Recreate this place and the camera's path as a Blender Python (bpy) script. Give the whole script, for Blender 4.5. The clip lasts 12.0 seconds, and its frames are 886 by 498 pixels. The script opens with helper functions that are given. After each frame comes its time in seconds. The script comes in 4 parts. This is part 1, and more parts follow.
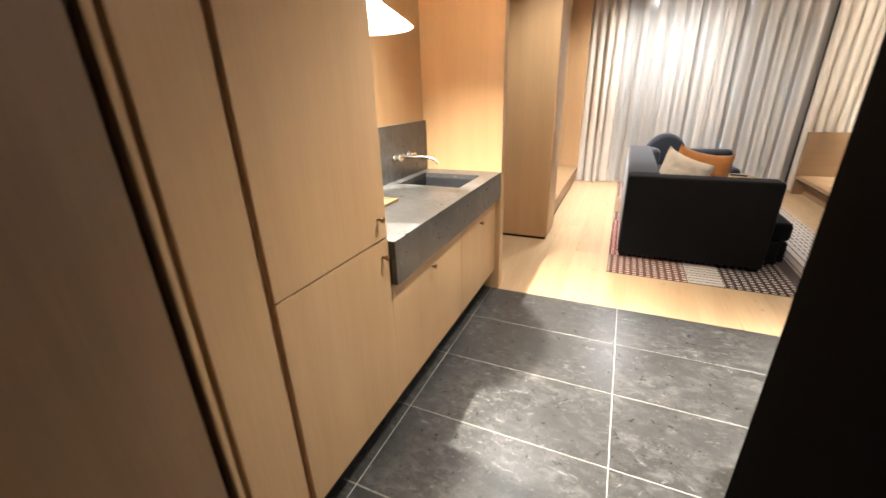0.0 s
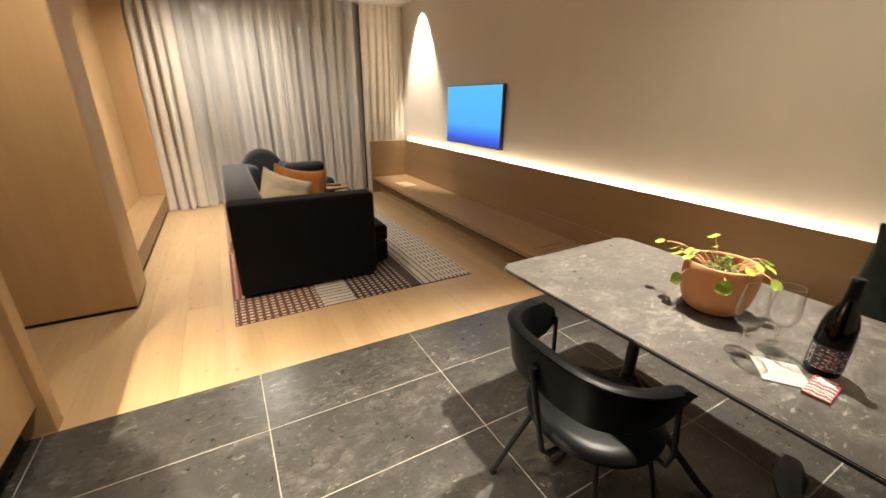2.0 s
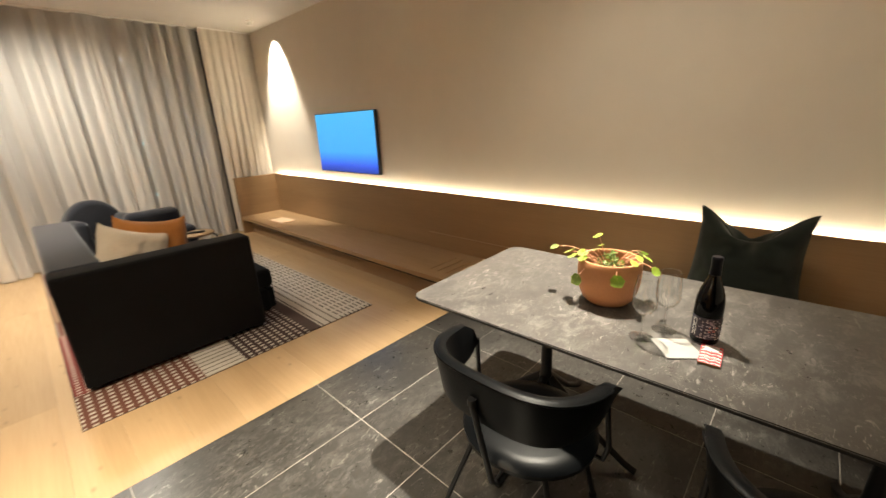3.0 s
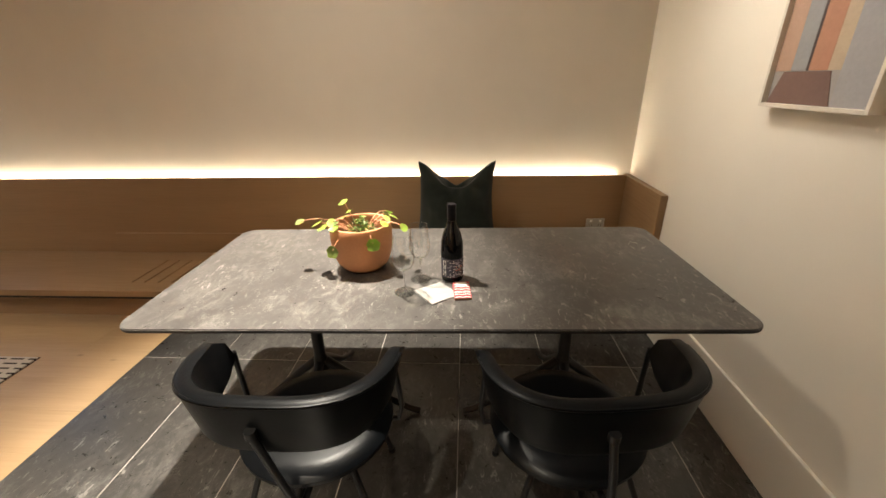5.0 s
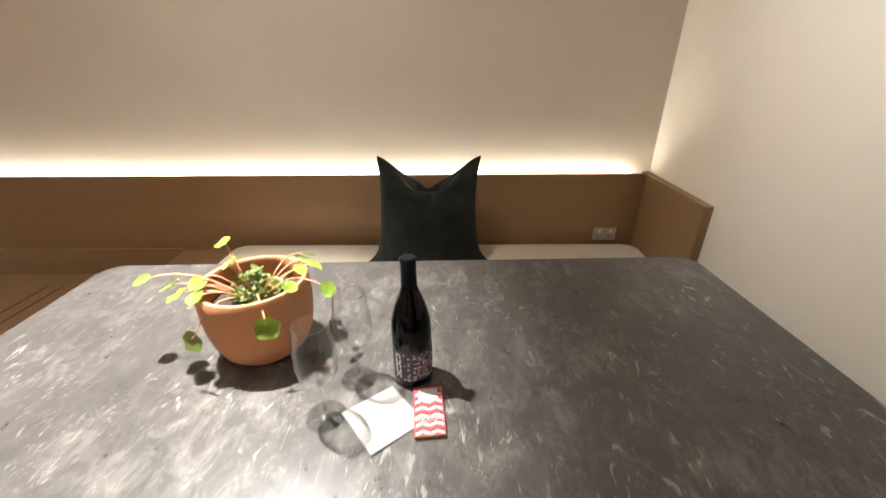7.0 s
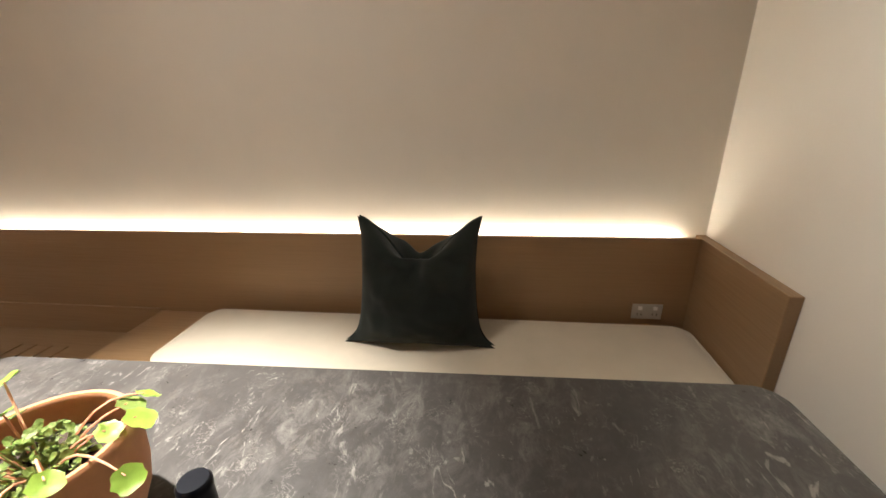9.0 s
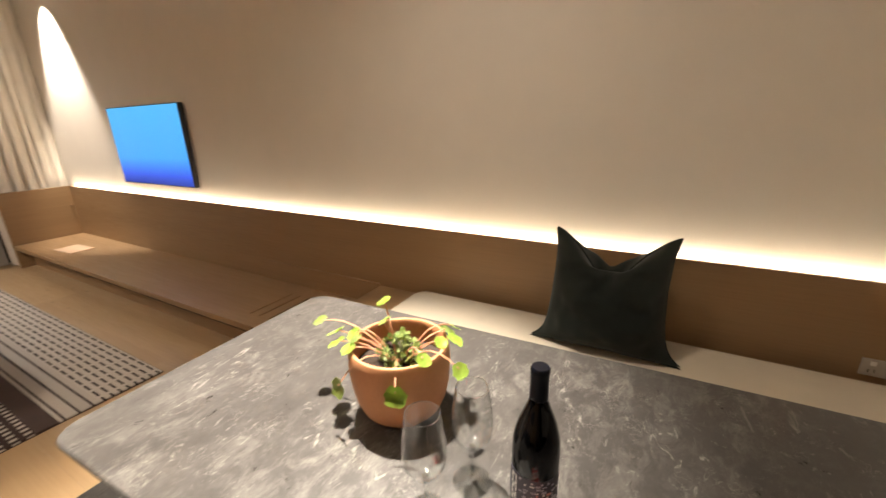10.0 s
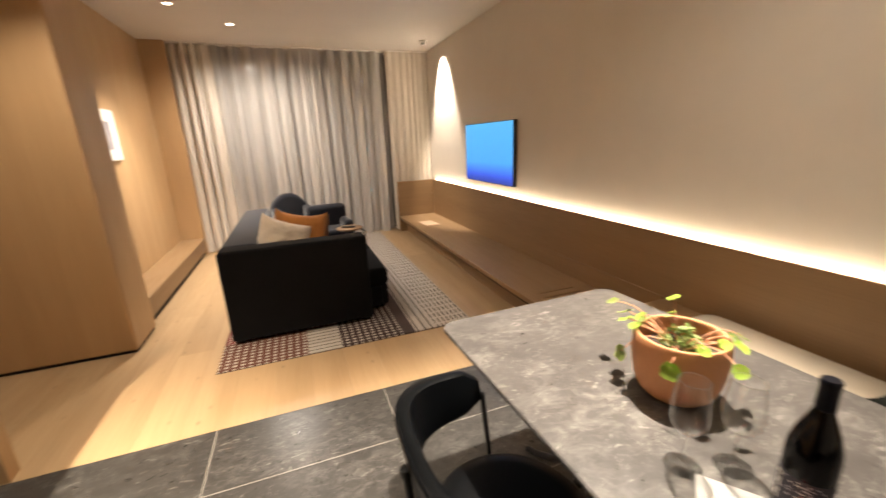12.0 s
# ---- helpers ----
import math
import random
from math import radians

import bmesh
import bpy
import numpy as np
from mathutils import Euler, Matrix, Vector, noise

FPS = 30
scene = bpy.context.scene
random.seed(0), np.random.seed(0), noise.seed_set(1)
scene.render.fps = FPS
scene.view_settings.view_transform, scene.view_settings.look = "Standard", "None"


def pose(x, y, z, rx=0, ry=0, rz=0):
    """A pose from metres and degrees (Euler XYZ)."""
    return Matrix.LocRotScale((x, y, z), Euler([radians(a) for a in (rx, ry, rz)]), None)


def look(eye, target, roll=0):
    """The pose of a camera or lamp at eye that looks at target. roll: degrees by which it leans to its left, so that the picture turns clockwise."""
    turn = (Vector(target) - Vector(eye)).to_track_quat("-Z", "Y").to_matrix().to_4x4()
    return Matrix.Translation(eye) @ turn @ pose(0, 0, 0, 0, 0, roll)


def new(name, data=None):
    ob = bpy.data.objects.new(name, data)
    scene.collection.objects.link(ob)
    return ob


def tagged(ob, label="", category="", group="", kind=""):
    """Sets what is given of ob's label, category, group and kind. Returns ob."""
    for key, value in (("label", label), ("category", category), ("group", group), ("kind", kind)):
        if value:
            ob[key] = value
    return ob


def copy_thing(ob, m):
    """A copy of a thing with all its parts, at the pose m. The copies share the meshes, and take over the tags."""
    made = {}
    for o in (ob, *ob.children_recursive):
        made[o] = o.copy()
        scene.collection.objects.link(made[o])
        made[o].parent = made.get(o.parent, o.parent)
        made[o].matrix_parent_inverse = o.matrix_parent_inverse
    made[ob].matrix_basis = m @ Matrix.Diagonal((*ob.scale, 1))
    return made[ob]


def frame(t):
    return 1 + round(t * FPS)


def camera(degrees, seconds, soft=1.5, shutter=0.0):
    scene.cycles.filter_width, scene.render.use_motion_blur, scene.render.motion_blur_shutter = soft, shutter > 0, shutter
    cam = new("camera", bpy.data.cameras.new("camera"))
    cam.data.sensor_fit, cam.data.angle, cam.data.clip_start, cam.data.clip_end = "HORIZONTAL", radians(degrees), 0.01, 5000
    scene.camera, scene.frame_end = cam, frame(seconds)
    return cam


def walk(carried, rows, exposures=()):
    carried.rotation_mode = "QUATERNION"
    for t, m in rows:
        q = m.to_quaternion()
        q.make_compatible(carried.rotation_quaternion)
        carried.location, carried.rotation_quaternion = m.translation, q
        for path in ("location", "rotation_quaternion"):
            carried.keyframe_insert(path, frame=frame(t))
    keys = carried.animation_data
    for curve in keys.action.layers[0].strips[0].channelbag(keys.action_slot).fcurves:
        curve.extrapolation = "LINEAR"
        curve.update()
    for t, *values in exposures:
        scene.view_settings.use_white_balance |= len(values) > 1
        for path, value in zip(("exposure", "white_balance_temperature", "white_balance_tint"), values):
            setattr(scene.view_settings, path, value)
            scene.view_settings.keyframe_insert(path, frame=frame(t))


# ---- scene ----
# camera and walk
cam = camera(97.3, 12.0, soft=1.5, shutter=0.3)
PATH = [
    (0, (0.052, 0.248, 1.389), (-0.718, 1.939, 0.647), -1.7),
    (0.5, (0.092, 0.45, 1.397), (-0.439, 2.25, 0.703), -1.4),
    (1, (0.161, 0.648, 1.398), (0.013, 2.524, 0.72), -1.1),
    (1.5, (0.166, 0.788, 1.406), (0.71, 2.582, 0.709), 0.8),
    (2, (0.184, 0.821, 1.406), (1.091, 2.456, 0.695), 0.7),
    (2.5, (0.184, 0.821, 1.409), (1.323, 2.332, 0.761), -0.4),
    (3, (0.178, 0.936, 1.416), (1.559, 2.245, 0.801), -2.6),
    (3.5, (0.234, 1.055, 1.392), (1.899, 1.98, 0.78), -2.7),
    (5.5, (0.3, 1.018, 1.376), (2.113, 1.06, 0.532), -0.3),
    (6, (0.433, 0.957, 1.345), (2.202, 1.075, 0.419), -0.2),
    (6.5, (0.637, 1.03, 1.302), (2.395, 1.161, 0.357), -0.4),
    (7, (0.887, 1.019, 1.322), (2.686, 1.031, 0.448), -0.4),
    (9, (1.269, 0.825, 1.322), (3.126, 1.067, 0.621), -1.6),
    (9.5, (1.147, 0.939, 1.35), (2.936, 1.562, 0.708), -2.0),
    (10, (0.981, 0.962, 1.366), (2.642, 1.894, 0.755), -1.5),
    (10.5, (0.829, 0.87, 1.383), (2.341, 2.041, 0.796), -1.9),
    (11, (0.777, 0.813, 1.404), (2.128, 2.18, 0.847), -1.7),
    (11.5, (0.809, 0.733, 1.417), (1.944, 2.29, 0.882), -1.3),
    (12, (0.715, 0.786, 1.416), (1.379, 2.594, 0.875), -2.4),
]
# seconds, stops, kelvin, tint
EXPOSURES = [
    (0.0, 1.02, 5800, 9), (0.5, 0.66, 6100, 9), (1.0, 0.40, 6900, 11), (1.5, 0.34, 6900, 10), (3.5, 0.37, 6750, 6), (5.5, 0.50, 6400, 10),
    (6.5, 0.56, 6000, 10), (7.0, 0.50, 5900, 10), (9.0, 0.28, 6000, 10), (10.0, 0.28, 6600, 12), (11.0, 0.33, 6800, 13), (12.0, 0.34, 6900, 14),
]
walk(cam, [(t, look(eye, target, roll)) for t, eye, target, roll in PATH], exposures=EXPOSURES)

# key levels of the plan
CEIL = 2.715
WALL_X = 2.865
SIDE_Y = -0.031
CURTAIN_Y = 7.04
TABLE_Z = 0.740
STONE_Z = 0.882

# ---- world and lights ----
world = bpy.data.worlds.new("night")
world.use_nodes = True
world.node_tree.nodes["Background"].inputs[0].default_value = (0.02, 0.02, 0.022, 1)
world.node_tree.nodes["Background"].inputs[1].default_value = 0.15
scene.world = world

WARM = (1.0, 0.885, 0.71)
SOFT = (1.0, 0.915, 0.785)
PALE = (1.0, 0.94, 0.85)


def spot(name, place, aim, watts, degrees, blend=0.4, radius=0.025, colour=WARM):
    lamp = bpy.data.lights.new(name, "SPOT")
    lamp.energy, lamp.spot_size, lamp.spot_blend = watts, radians(degrees), blend
    lamp.shadow_soft_size, lamp.color = radius, colour
    ob = new(name, lamp)
    ob.matrix_world = look(place, aim)
    return ob


DOWNLIGHTS = {
    "table": (1.82, 1.76),
    "counter": (-1.12, 1.47),
    # passage, entry and picture are added fill lamps, no fittings seen
    "passage": (-0.62, 3.38),
    "entry": (0.15, 1.75),
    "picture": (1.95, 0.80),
    "living": (-0.16, 5.43),
    "window": (0.28, 6.02),
}
LZ = CEIL - 0.02
spot("table_spot", (1.82, 1.76, LZ), (1.72, 1.60, 0), 60, 168, 1.0, 0.12, colour=SOFT)
spot("table_beam", (1.82, 1.76, LZ), (1.52, 1.78, 0), 820, 60, 1.0, colour=SOFT)
spot("counter_spot", (-1.12, 1.47, LZ), (-0.66, 2.02, 0), 860, 74, 1.0)
spot("shade_spot", (-0.959, 1.75, 1.672), (-0.93, 1.77, 0.8), 85, 118, 0.8, 0.05)
# fill lamp added with no source seen, for cabinet fronts and tiles
spot("entry_spot", (0.15, 1.75, LZ), (0.05, 1.60, 0), 175, 88, 1.0)
# added lamp, no fitting seen: lifts the end wall and painting
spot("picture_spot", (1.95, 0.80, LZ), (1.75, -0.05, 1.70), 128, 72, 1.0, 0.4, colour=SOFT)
# added lamp, unseen: brightens the pier front and nearby planks
spot("passage_spot", (-0.62, 3.38, LZ), (-0.35, 3.42, 0), 84, 104, 0.9, colour=SOFT)
spot("living_spot", (-0.16, 5.43, LZ), (-0.30, 5.50, 0), 290, 82, 0.9, colour=PALE)
spot("window_spot", (0.28, 6.02, LZ), (0.50, 6.35, 0), 205, 156, 0.9, 0.06, colour=PALE)
spot("wall_washer_spot", (2.67, 6.33, 2.655), (2.97, 6.33, 1.85), 300, 66, 0.5, colour=SOFT)


# ---- materials ----
def nodes_of(name):
    m = bpy.data.materials.new(name)
    m.use_nodes = True
    nt = m.node_tree
    return m, nt, nt.nodes["Principled BSDF"]


def node(nt, kind, **inputs):
    n = nt.nodes.new(kind)
    for k, v in inputs.items():
        n.inputs[k.replace("_", " ")].default_value = v
    return n


def coords(nt, scale=(1, 1, 1), shift_by_object=False):
    """Object coordinates, scaled; shifted at random from object to object if asked."""
    tc = nt.nodes.new("ShaderNodeTexCoord")
    mp = nt.nodes.new("ShaderNodeMapping")
    mp.inputs["Scale"].default_value = scale
    nt.links.new(tc.outputs["Object"], mp.inputs["Vector"])
    if shift_by_object:
        oi = nt.nodes.new("ShaderNodeObjectInfo")
        mul = nt.nodes.new("ShaderNodeMath")
        mul.operation = "MULTIPLY"
        mul.inputs[1].default_value = 37.0
        nt.links.new(oi.outputs["Random"], mul.inputs[0])
        nt.links.new(mul.outputs[0], mp.inputs["Location"])
    return mp.outputs["Vector"]


def noise_tex(nt, vec, scale, detail=4, rough=0.55, distort=0.0):
    n = nt.nodes.new("ShaderNodeTexNoise")
    n.inputs["Scale"].default_value = scale
    n.inputs["Detail"].default_value = detail
    n.inputs["Roughness"].default_value = rough
    n.inputs["Distortion"].default_value = distort
    nt.links.new(vec, n.inputs["Vector"])
    return n.outputs["Fac"]


def ramp(nt, fac, *stops):
    r = nt.nodes.new("ShaderNodeValToRGB")
    el = r.color_ramp.elements
    while len(el) < len(stops):
        el.new(0.5)
    for e, (p, c) in zip(el, stops):
        e.position = p
        e.color = (*c, 1) if len(c) == 3 else c
    nt.links.new(fac, r.inputs["Fac"])
    return r.outputs["Color"]


def mix(nt, fac, a, b, how="MIX"):
    m = nt.nodes.new("ShaderNodeMix")
    m.data_type, m.blend_type = "RGBA", how
    for sock, v in ((m.inputs[0], fac), (m.inputs[6], a), (m.inputs[7], b)):
        if isinstance(v, bpy.types.NodeSocket):
            nt.links.new(v, sock)
        elif isinstance(v, (int, float)):
            sock.default_value = v
        else:
            sock.default_value = (*v, 1)
    return m.outputs[2]


def bump(nt, bsdf, height, strength=0.2, distance=0.005):
    b = nt.nodes.new("ShaderNodeBump")
    b.inputs["Strength"].default_value = strength
    b.inputs["Distance"].default_value = distance
    nt.links.new(height, b.inputs["Height"])
    nt.links.new(b.outputs["Normal"], bsdf.inputs["Normal"])


def plain(name, colour, rough=0.5, metal=0.0, grain=60.0, amount=0.12, relief=0.08, sheen=0.0, gloss=0.5):
    """A surface of one colour with mottling at two scales and fine relief."""
    m, nt, p = nodes_of(name)
    v = coords(nt)
    big, fine = noise_tex(nt, v, 3.0, 3), noise_tex(nt, v, grain, 3)
    lo = tuple(c * (1 - amount) for c in colour)
    hi = tuple(min(1, c * (1 + amount)) for c in colour)
    c1 = ramp(nt, big, (0.3, lo), (0.7, hi))
    c2 = mix(nt, 0.35, c1, ramp(nt, fine, (0.3, lo), (0.7, hi)))
    nt.links.new(c2, p.inputs["Base Color"])
    p.inputs["Roughness"].default_value = rough
    p.inputs["Metallic"].default_value = metal
    p.inputs["Specular IOR Level"].default_value = gloss
    p.inputs["Sheen Weight"].default_value = sheen
    bump(nt, p, fine, relief, 0.002)
    return m


def wood(name, dark, light, along, rough=0.42, by_object=False, knots=0.0):
    """Oak with fine pores and broad figure that runs along one axis."""
    m, nt, p = nodes_of(name)
    sq = [5.0, 5.0, 5.0]
    sq["xyz".index(along)] = 0.35
    v = coords(nt, tuple(sq), by_object)
    broad = noise_tex(nt, v, 1.2, 4, 0.5, 0.4)
    sp = [60.0, 60.0, 60.0]
    sp["xyz".index(along)] = 1.6
    v2 = coords(nt, tuple(sp), by_object)
    pores = noise_tex(nt, v2, 2.4, 3, 0.6)
    c = ramp(nt, broad, (0.25, dark), (0.75, light))
    c = mix(nt, 0.10, c, ramp(nt, pores, (0.35, tuple(q * 0.62 for q in dark)), (0.6, light)))
    if by_object:
        oi = nt.nodes.new("ShaderNodeObjectInfo")
        tone = ramp(nt, oi.outputs["Random"], (0.0, (0.94, 0.93, 0.92)), (1.0, (1.04, 1.035, 1.02)))
        c = mix(nt, 1.0, c, tone, "MULTIPLY")
    if knots:
        kv = coords(nt, (2.6, 1.5, 1.0), by_object)
        vor = nt.nodes.new("ShaderNodeTexVoronoi")
        vor.voronoi_dimensions = "2D"
        vor.inputs["Scale"].default_value = knots
        nt.links.new(kv, vor.inputs["Vector"])
        spotc = ramp(nt, vor.outputs["Distance"], (0.0, (1, 1, 1)), (0.085, (0, 0, 0)))
        gate = ramp(nt, noise_tex(nt, kv, 1.3, 2), (0.50, (0, 0, 0)), (0.60, (0.6, 0.6, 0.6)))
        c = mix(nt, mix(nt, 1.0, spotc, gate, "MULTIPLY"), c, tuple(q * 0.35 for q in dark))
    nt.links.new(c, p.inputs["Base Color"])
    rr = ramp(nt, pores, (0.3, (rough + 0.1,) * 3), (0.7, (rough - 0.05,) * 3))
    nt.links.new(rr, p.inputs["Roughness"])
    bump(nt, p, pores, 0.12, 0.001)
    return m


def marble(name, base, vein, rough, by_object=False, strength=1.0, crack=1.0, sheen=0.5, speckle=0.42):
    """Dark clouded stone with fine broken white veins."""
    m, nt, p = nodes_of(name)
    v = coords(nt, (1, 1, 1), by_object)
    cloud = noise_tex(nt, v, 2.6, 6, 0.62, 0.6)
    mott = noise_tex(nt, v, 26.0, 8, 0.74, 0.5)
    c = ramp(nt, cloud, (0.30, tuple(q * 0.68 for q in base)), (0.72, tuple(q * 1.45 for q in base)))
    c = mix(nt, 0.5, c, ramp(nt, mott, (0.34, tuple(q * 0.70 for q in base)), (0.70, tuple(q * 1.5 for q in base))))

    def gated(line, gate_scale, lo, hi):
        gate = ramp(nt, noise_tex(nt, v, gate_scale, 3), (lo, (0, 0, 0)), (hi, (1, 1, 1)))
        return mix(nt, 1.0, line, gate, "MULTIPLY")

    def strokes(turn, scale, lo, hi):
        """Short thin strokes that lie along one slant."""
        lay = nt.nodes.new("ShaderNodeMapping")
        lay.inputs["Rotation"].default_value = (0, 0, radians(turn))
        lay.inputs["Scale"].default_value = (1.0, 2.6, 1.0)
        nt.links.new(v, lay.inputs["Vector"])
        return ramp(nt, noise_tex(nt, lay.outputs["Vector"], scale, 5, 0.66, 1.8), (lo, (0, 0, 0)), (hi, (1, 1, 1)))

    def flecks(scale, width):
        n = noise_tex(nt, v, scale, 4, 0.6, 0.6)
        sub = nt.nodes.new("ShaderNodeMath")
        sub.operation = "SUBTRACT"
        sub.inputs[1].default_value = 0.5
        nt.links.new(n, sub.inputs[0])
        ab = nt.nodes.new("ShaderNodeMath")
        ab.operation = "ABSOLUTE"
        nt.links.new(sub.outputs[0], ab.inputs[0])
        return ramp(nt, ab.outputs[0], (0.0, (1, 1, 1)), (width, (0, 0, 0)))

    # fibres lie along one slanting direction of the slab
    tilt = nt.nodes.new("ShaderNodeMapping")
    tilt.inputs["Rotation"].default_value = (0, 0, radians(34))
    tilt.inputs["Scale"].default_value = (1.0, 1.7, 1.0)
    nt.links.new(v, tilt.inputs["Vector"])
    streak = noise_tex(nt, tilt.outputs["Vector"], 13.0, 10, 0.80, 0.5)
    a = gated(strokes(34, 11.0, 0.60, 0.66), 4.0, 0.46, 0.58)
    b = gated(strokes(-56, 13.0, 0.60, 0.66), 5.0, 0.48, 0.60)
    d = gated(flecks(46.0, 0.016), 17.0, 0.52, 0.62)
    e = gated(ramp(nt, streak, (0.47, (0, 0, 0)), (0.74, (1, 1, 1))), 3.0, 0.36, 0.64)
    for mask, k in ((a, 0.44 * crack), (b, 0.40 * crack), (d, 0.34), (e, speckle)):
        f = mix(nt, 1.0, mask, (k * strength,) * 3, "MULTIPLY")
        c = mix(nt, f, c, vein)
    nt.links.new(c, p.inputs["Base Color"])
    nt.links.new(ramp(nt, mott, (0.3, (rough - 0.05,) * 3), (0.7, (rough + 0.08,) * 3)), p.inputs["Roughness"])
    p.inputs["Specular IOR Level"].default_value = sheen
    bump(nt, p, cloud, 0.05, 0.001)
    return m


def fabric(name, colour, weave=700.0, amount=0.2, rough=0.95, sheen=0.25, fold=0.0):
    m, nt, p = nodes_of(name)
    p.inputs["Specular IOR Level"].default_value = 0.12
    v = coords(nt)
    fine, big = noise_tex(nt, v, weave, 2), noise_tex(nt, v, 7.0, 4)
    lo = tuple(c * (1 - amount) for c in colour)
    hi = tuple(min(1, c * (1 + amount)) for c in colour)
    c = mix(nt, 0.5, ramp(nt, fine, (0.3, lo), (0.7, hi)), ramp(nt, big, (0.3, lo), (0.7, hi)))
    nt.links.new(c, p.inputs["Base Color"])
    p.inputs["Roughness"].default_value = rough
    p.inputs["Sheen Weight"].default_value = sheen
    bump(nt, p, big if fold else fine, 0.35 if fold else 0.25, 0.01 if fold else 0.001)
    return m


def glow(name, colour, strength):
    m, nt, p = nodes_of(name)
    p.inputs["Base Color"].default_value = (*colour, 1)
    p.inputs["Emission Color"].default_value = (*colour, 1)
    p.inputs["Emission Strength"].default_value = strength
    return m


def clear_glass(name, rough=0.0, tint=(1, 1, 1)):
    """Thin clear glass: see-through, with gloss by Fresnel."""
    m, nt, p = nodes_of(name)
    nt.nodes.remove(p)
    tr, gl, lw, pw, sc, mx = (nt.nodes.new("ShaderNode" + k) for k in ("BsdfTransparent", "BsdfGlossy", "LayerWeight", "Math", "Math", "MixShader"))
    tr.inputs["Color"].default_value = (0.995, 0.998, 0.996, 1)
    gl.inputs["Roughness"].default_value = 0.06
    lw.inputs["Blend"].default_value = 0.5
    pw.operation, sc.operation = "POWER", "MULTIPLY_ADD"
    pw.inputs[1].default_value = 4.2
    sc.inputs[1].default_value, sc.inputs[2].default_value = 0.80 - rough, 0.045 + rough
    nt.links.new(lw.outputs["Facing"], pw.inputs[0])
    nt.links.new(pw.outputs[0], sc.inputs[0])
    nt.links.new(sc.outputs[0], mx.inputs[0])
    nt.links.new(tr.outputs[0], mx.inputs[1])
    nt.links.new(gl.outputs[0], mx.inputs[2])
    nt.links.new(mx.outputs[0], nt.nodes["Material Output"].inputs["Surface"])
    return m


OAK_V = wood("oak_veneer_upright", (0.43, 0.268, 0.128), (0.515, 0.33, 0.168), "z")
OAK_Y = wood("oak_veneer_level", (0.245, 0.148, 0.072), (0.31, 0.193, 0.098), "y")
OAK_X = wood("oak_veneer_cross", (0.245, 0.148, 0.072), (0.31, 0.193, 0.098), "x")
OAK_FLOOR = wood("oak_floor", (0.40, 0.265, 0.140), (0.50, 0.345, 0.195), "y", 0.38, True, 2.4)
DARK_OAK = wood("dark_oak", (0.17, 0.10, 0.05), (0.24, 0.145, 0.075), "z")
TILE = marble("dark_marble_tile", (0.033, 0.031, 0.029), (0.30, 0.285, 0.265), 0.30, True, 1.0, 1.25, 0.6, 0.44)
TOP = marble("dark_marble_top", (0.051, 0.0465, 0.0435), (0.42, 0.395, 0.36), 0.31, False, 1.0, 1.0, 0.5)
STONE = marble("grey_stone", (0.042, 0.0405, 0.039), (0.34, 0.33, 0.32), 0.30, False, 1.0, 0.4)
GROUT = plain("pale_grout", (0.38, 0.355, 0.325), 0.9)
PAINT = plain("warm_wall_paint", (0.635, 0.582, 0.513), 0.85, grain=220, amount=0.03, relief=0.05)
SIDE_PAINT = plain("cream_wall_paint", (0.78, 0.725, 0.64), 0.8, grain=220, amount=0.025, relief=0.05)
CEILING = plain("ceiling_paint", (0.66, 0.62, 0.57), 0.9, grain=200, amount=0.02, relief=0.03)
# near-black puts the shade of gaps, slots and plinth recesses into the colour
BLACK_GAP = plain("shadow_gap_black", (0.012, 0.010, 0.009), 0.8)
# near-black puts the entry's missing light into the wall colour
UNLIT_BLACK = plain("unlit_entry_black", (0.004, 0.003, 0.0028), 0.8, gloss=0.05)
BLACK_METAL = plain("black_powder_coat", (0.012, 0.012, 0.013), 0.42, 0.3, 300, 0.2, 0.05)
BLACK_LEATHER = plain("black_leather", (0.0022, 0.0027, 0.0034), 0.33, 0.0, 260, 0.3, 0.14, 0.0, 0.11)
CHROME = plain("brushed_nickel", (0.62, 0.58, 0.52), 0.22, 1.0, 300, 0.06, 0.03)
BRASS = plain("bronze_knob", (0.30, 0.18, 0.10), 0.35, 1.0, 300, 0.1, 0.03)
EDGE_BLACK = plain("black_slab_edge", (0.014, 0.013, 0.012), 0.5, 0.0, 120, 0.3, 0.1)
TERRACOTTA = plain("terracotta", (0.50, 0.225, 0.10), 0.72, 0.0, 120, 0.10, 0.12)
SOIL = plain("soil", (0.035, 0.022, 0.014), 0.95, 0.0, 90, 0.5, 0.6)
LEAF = plain("leaf_green", (0.31, 0.45, 0.065), 0.45, 0.0, 80, 0.25, 0.1)
LEAF_DARK = plain("leaf_green_dark", (0.22, 0.29, 0.07), 0.45, 0.0, 80, 0.25, 0.1)
STEM = plain("stem_pink", (0.62, 0.30, 0.17), 0.5)
WHITE_ENAMEL = plain("white_enamel", (0.80, 0.77, 0.72), 0.35, 0.0, 200, 0.02, 0.02)
PAPER = plain("white_paper", (0.56, 0.545, 0.52), 0.8, 0.0, 300, 0.02, 0.03)
CARD_STOCK = plain("card_stock", (0.31, 0.302, 0.29), 0.75, 0.0, 300, 0.02, 0.03)
INK = plain("grey_ink", (0.30, 0.30, 0.31), 0.8)
# one slate wool: near-black copy paints in shade, slate copy the lit top
SOFA_SHADED = fabric("slate_wool_shaded", (0.0048, 0.0046, 0.0050), 500, 0.25, 0.95, 0.04)
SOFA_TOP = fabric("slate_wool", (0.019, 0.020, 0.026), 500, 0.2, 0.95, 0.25)
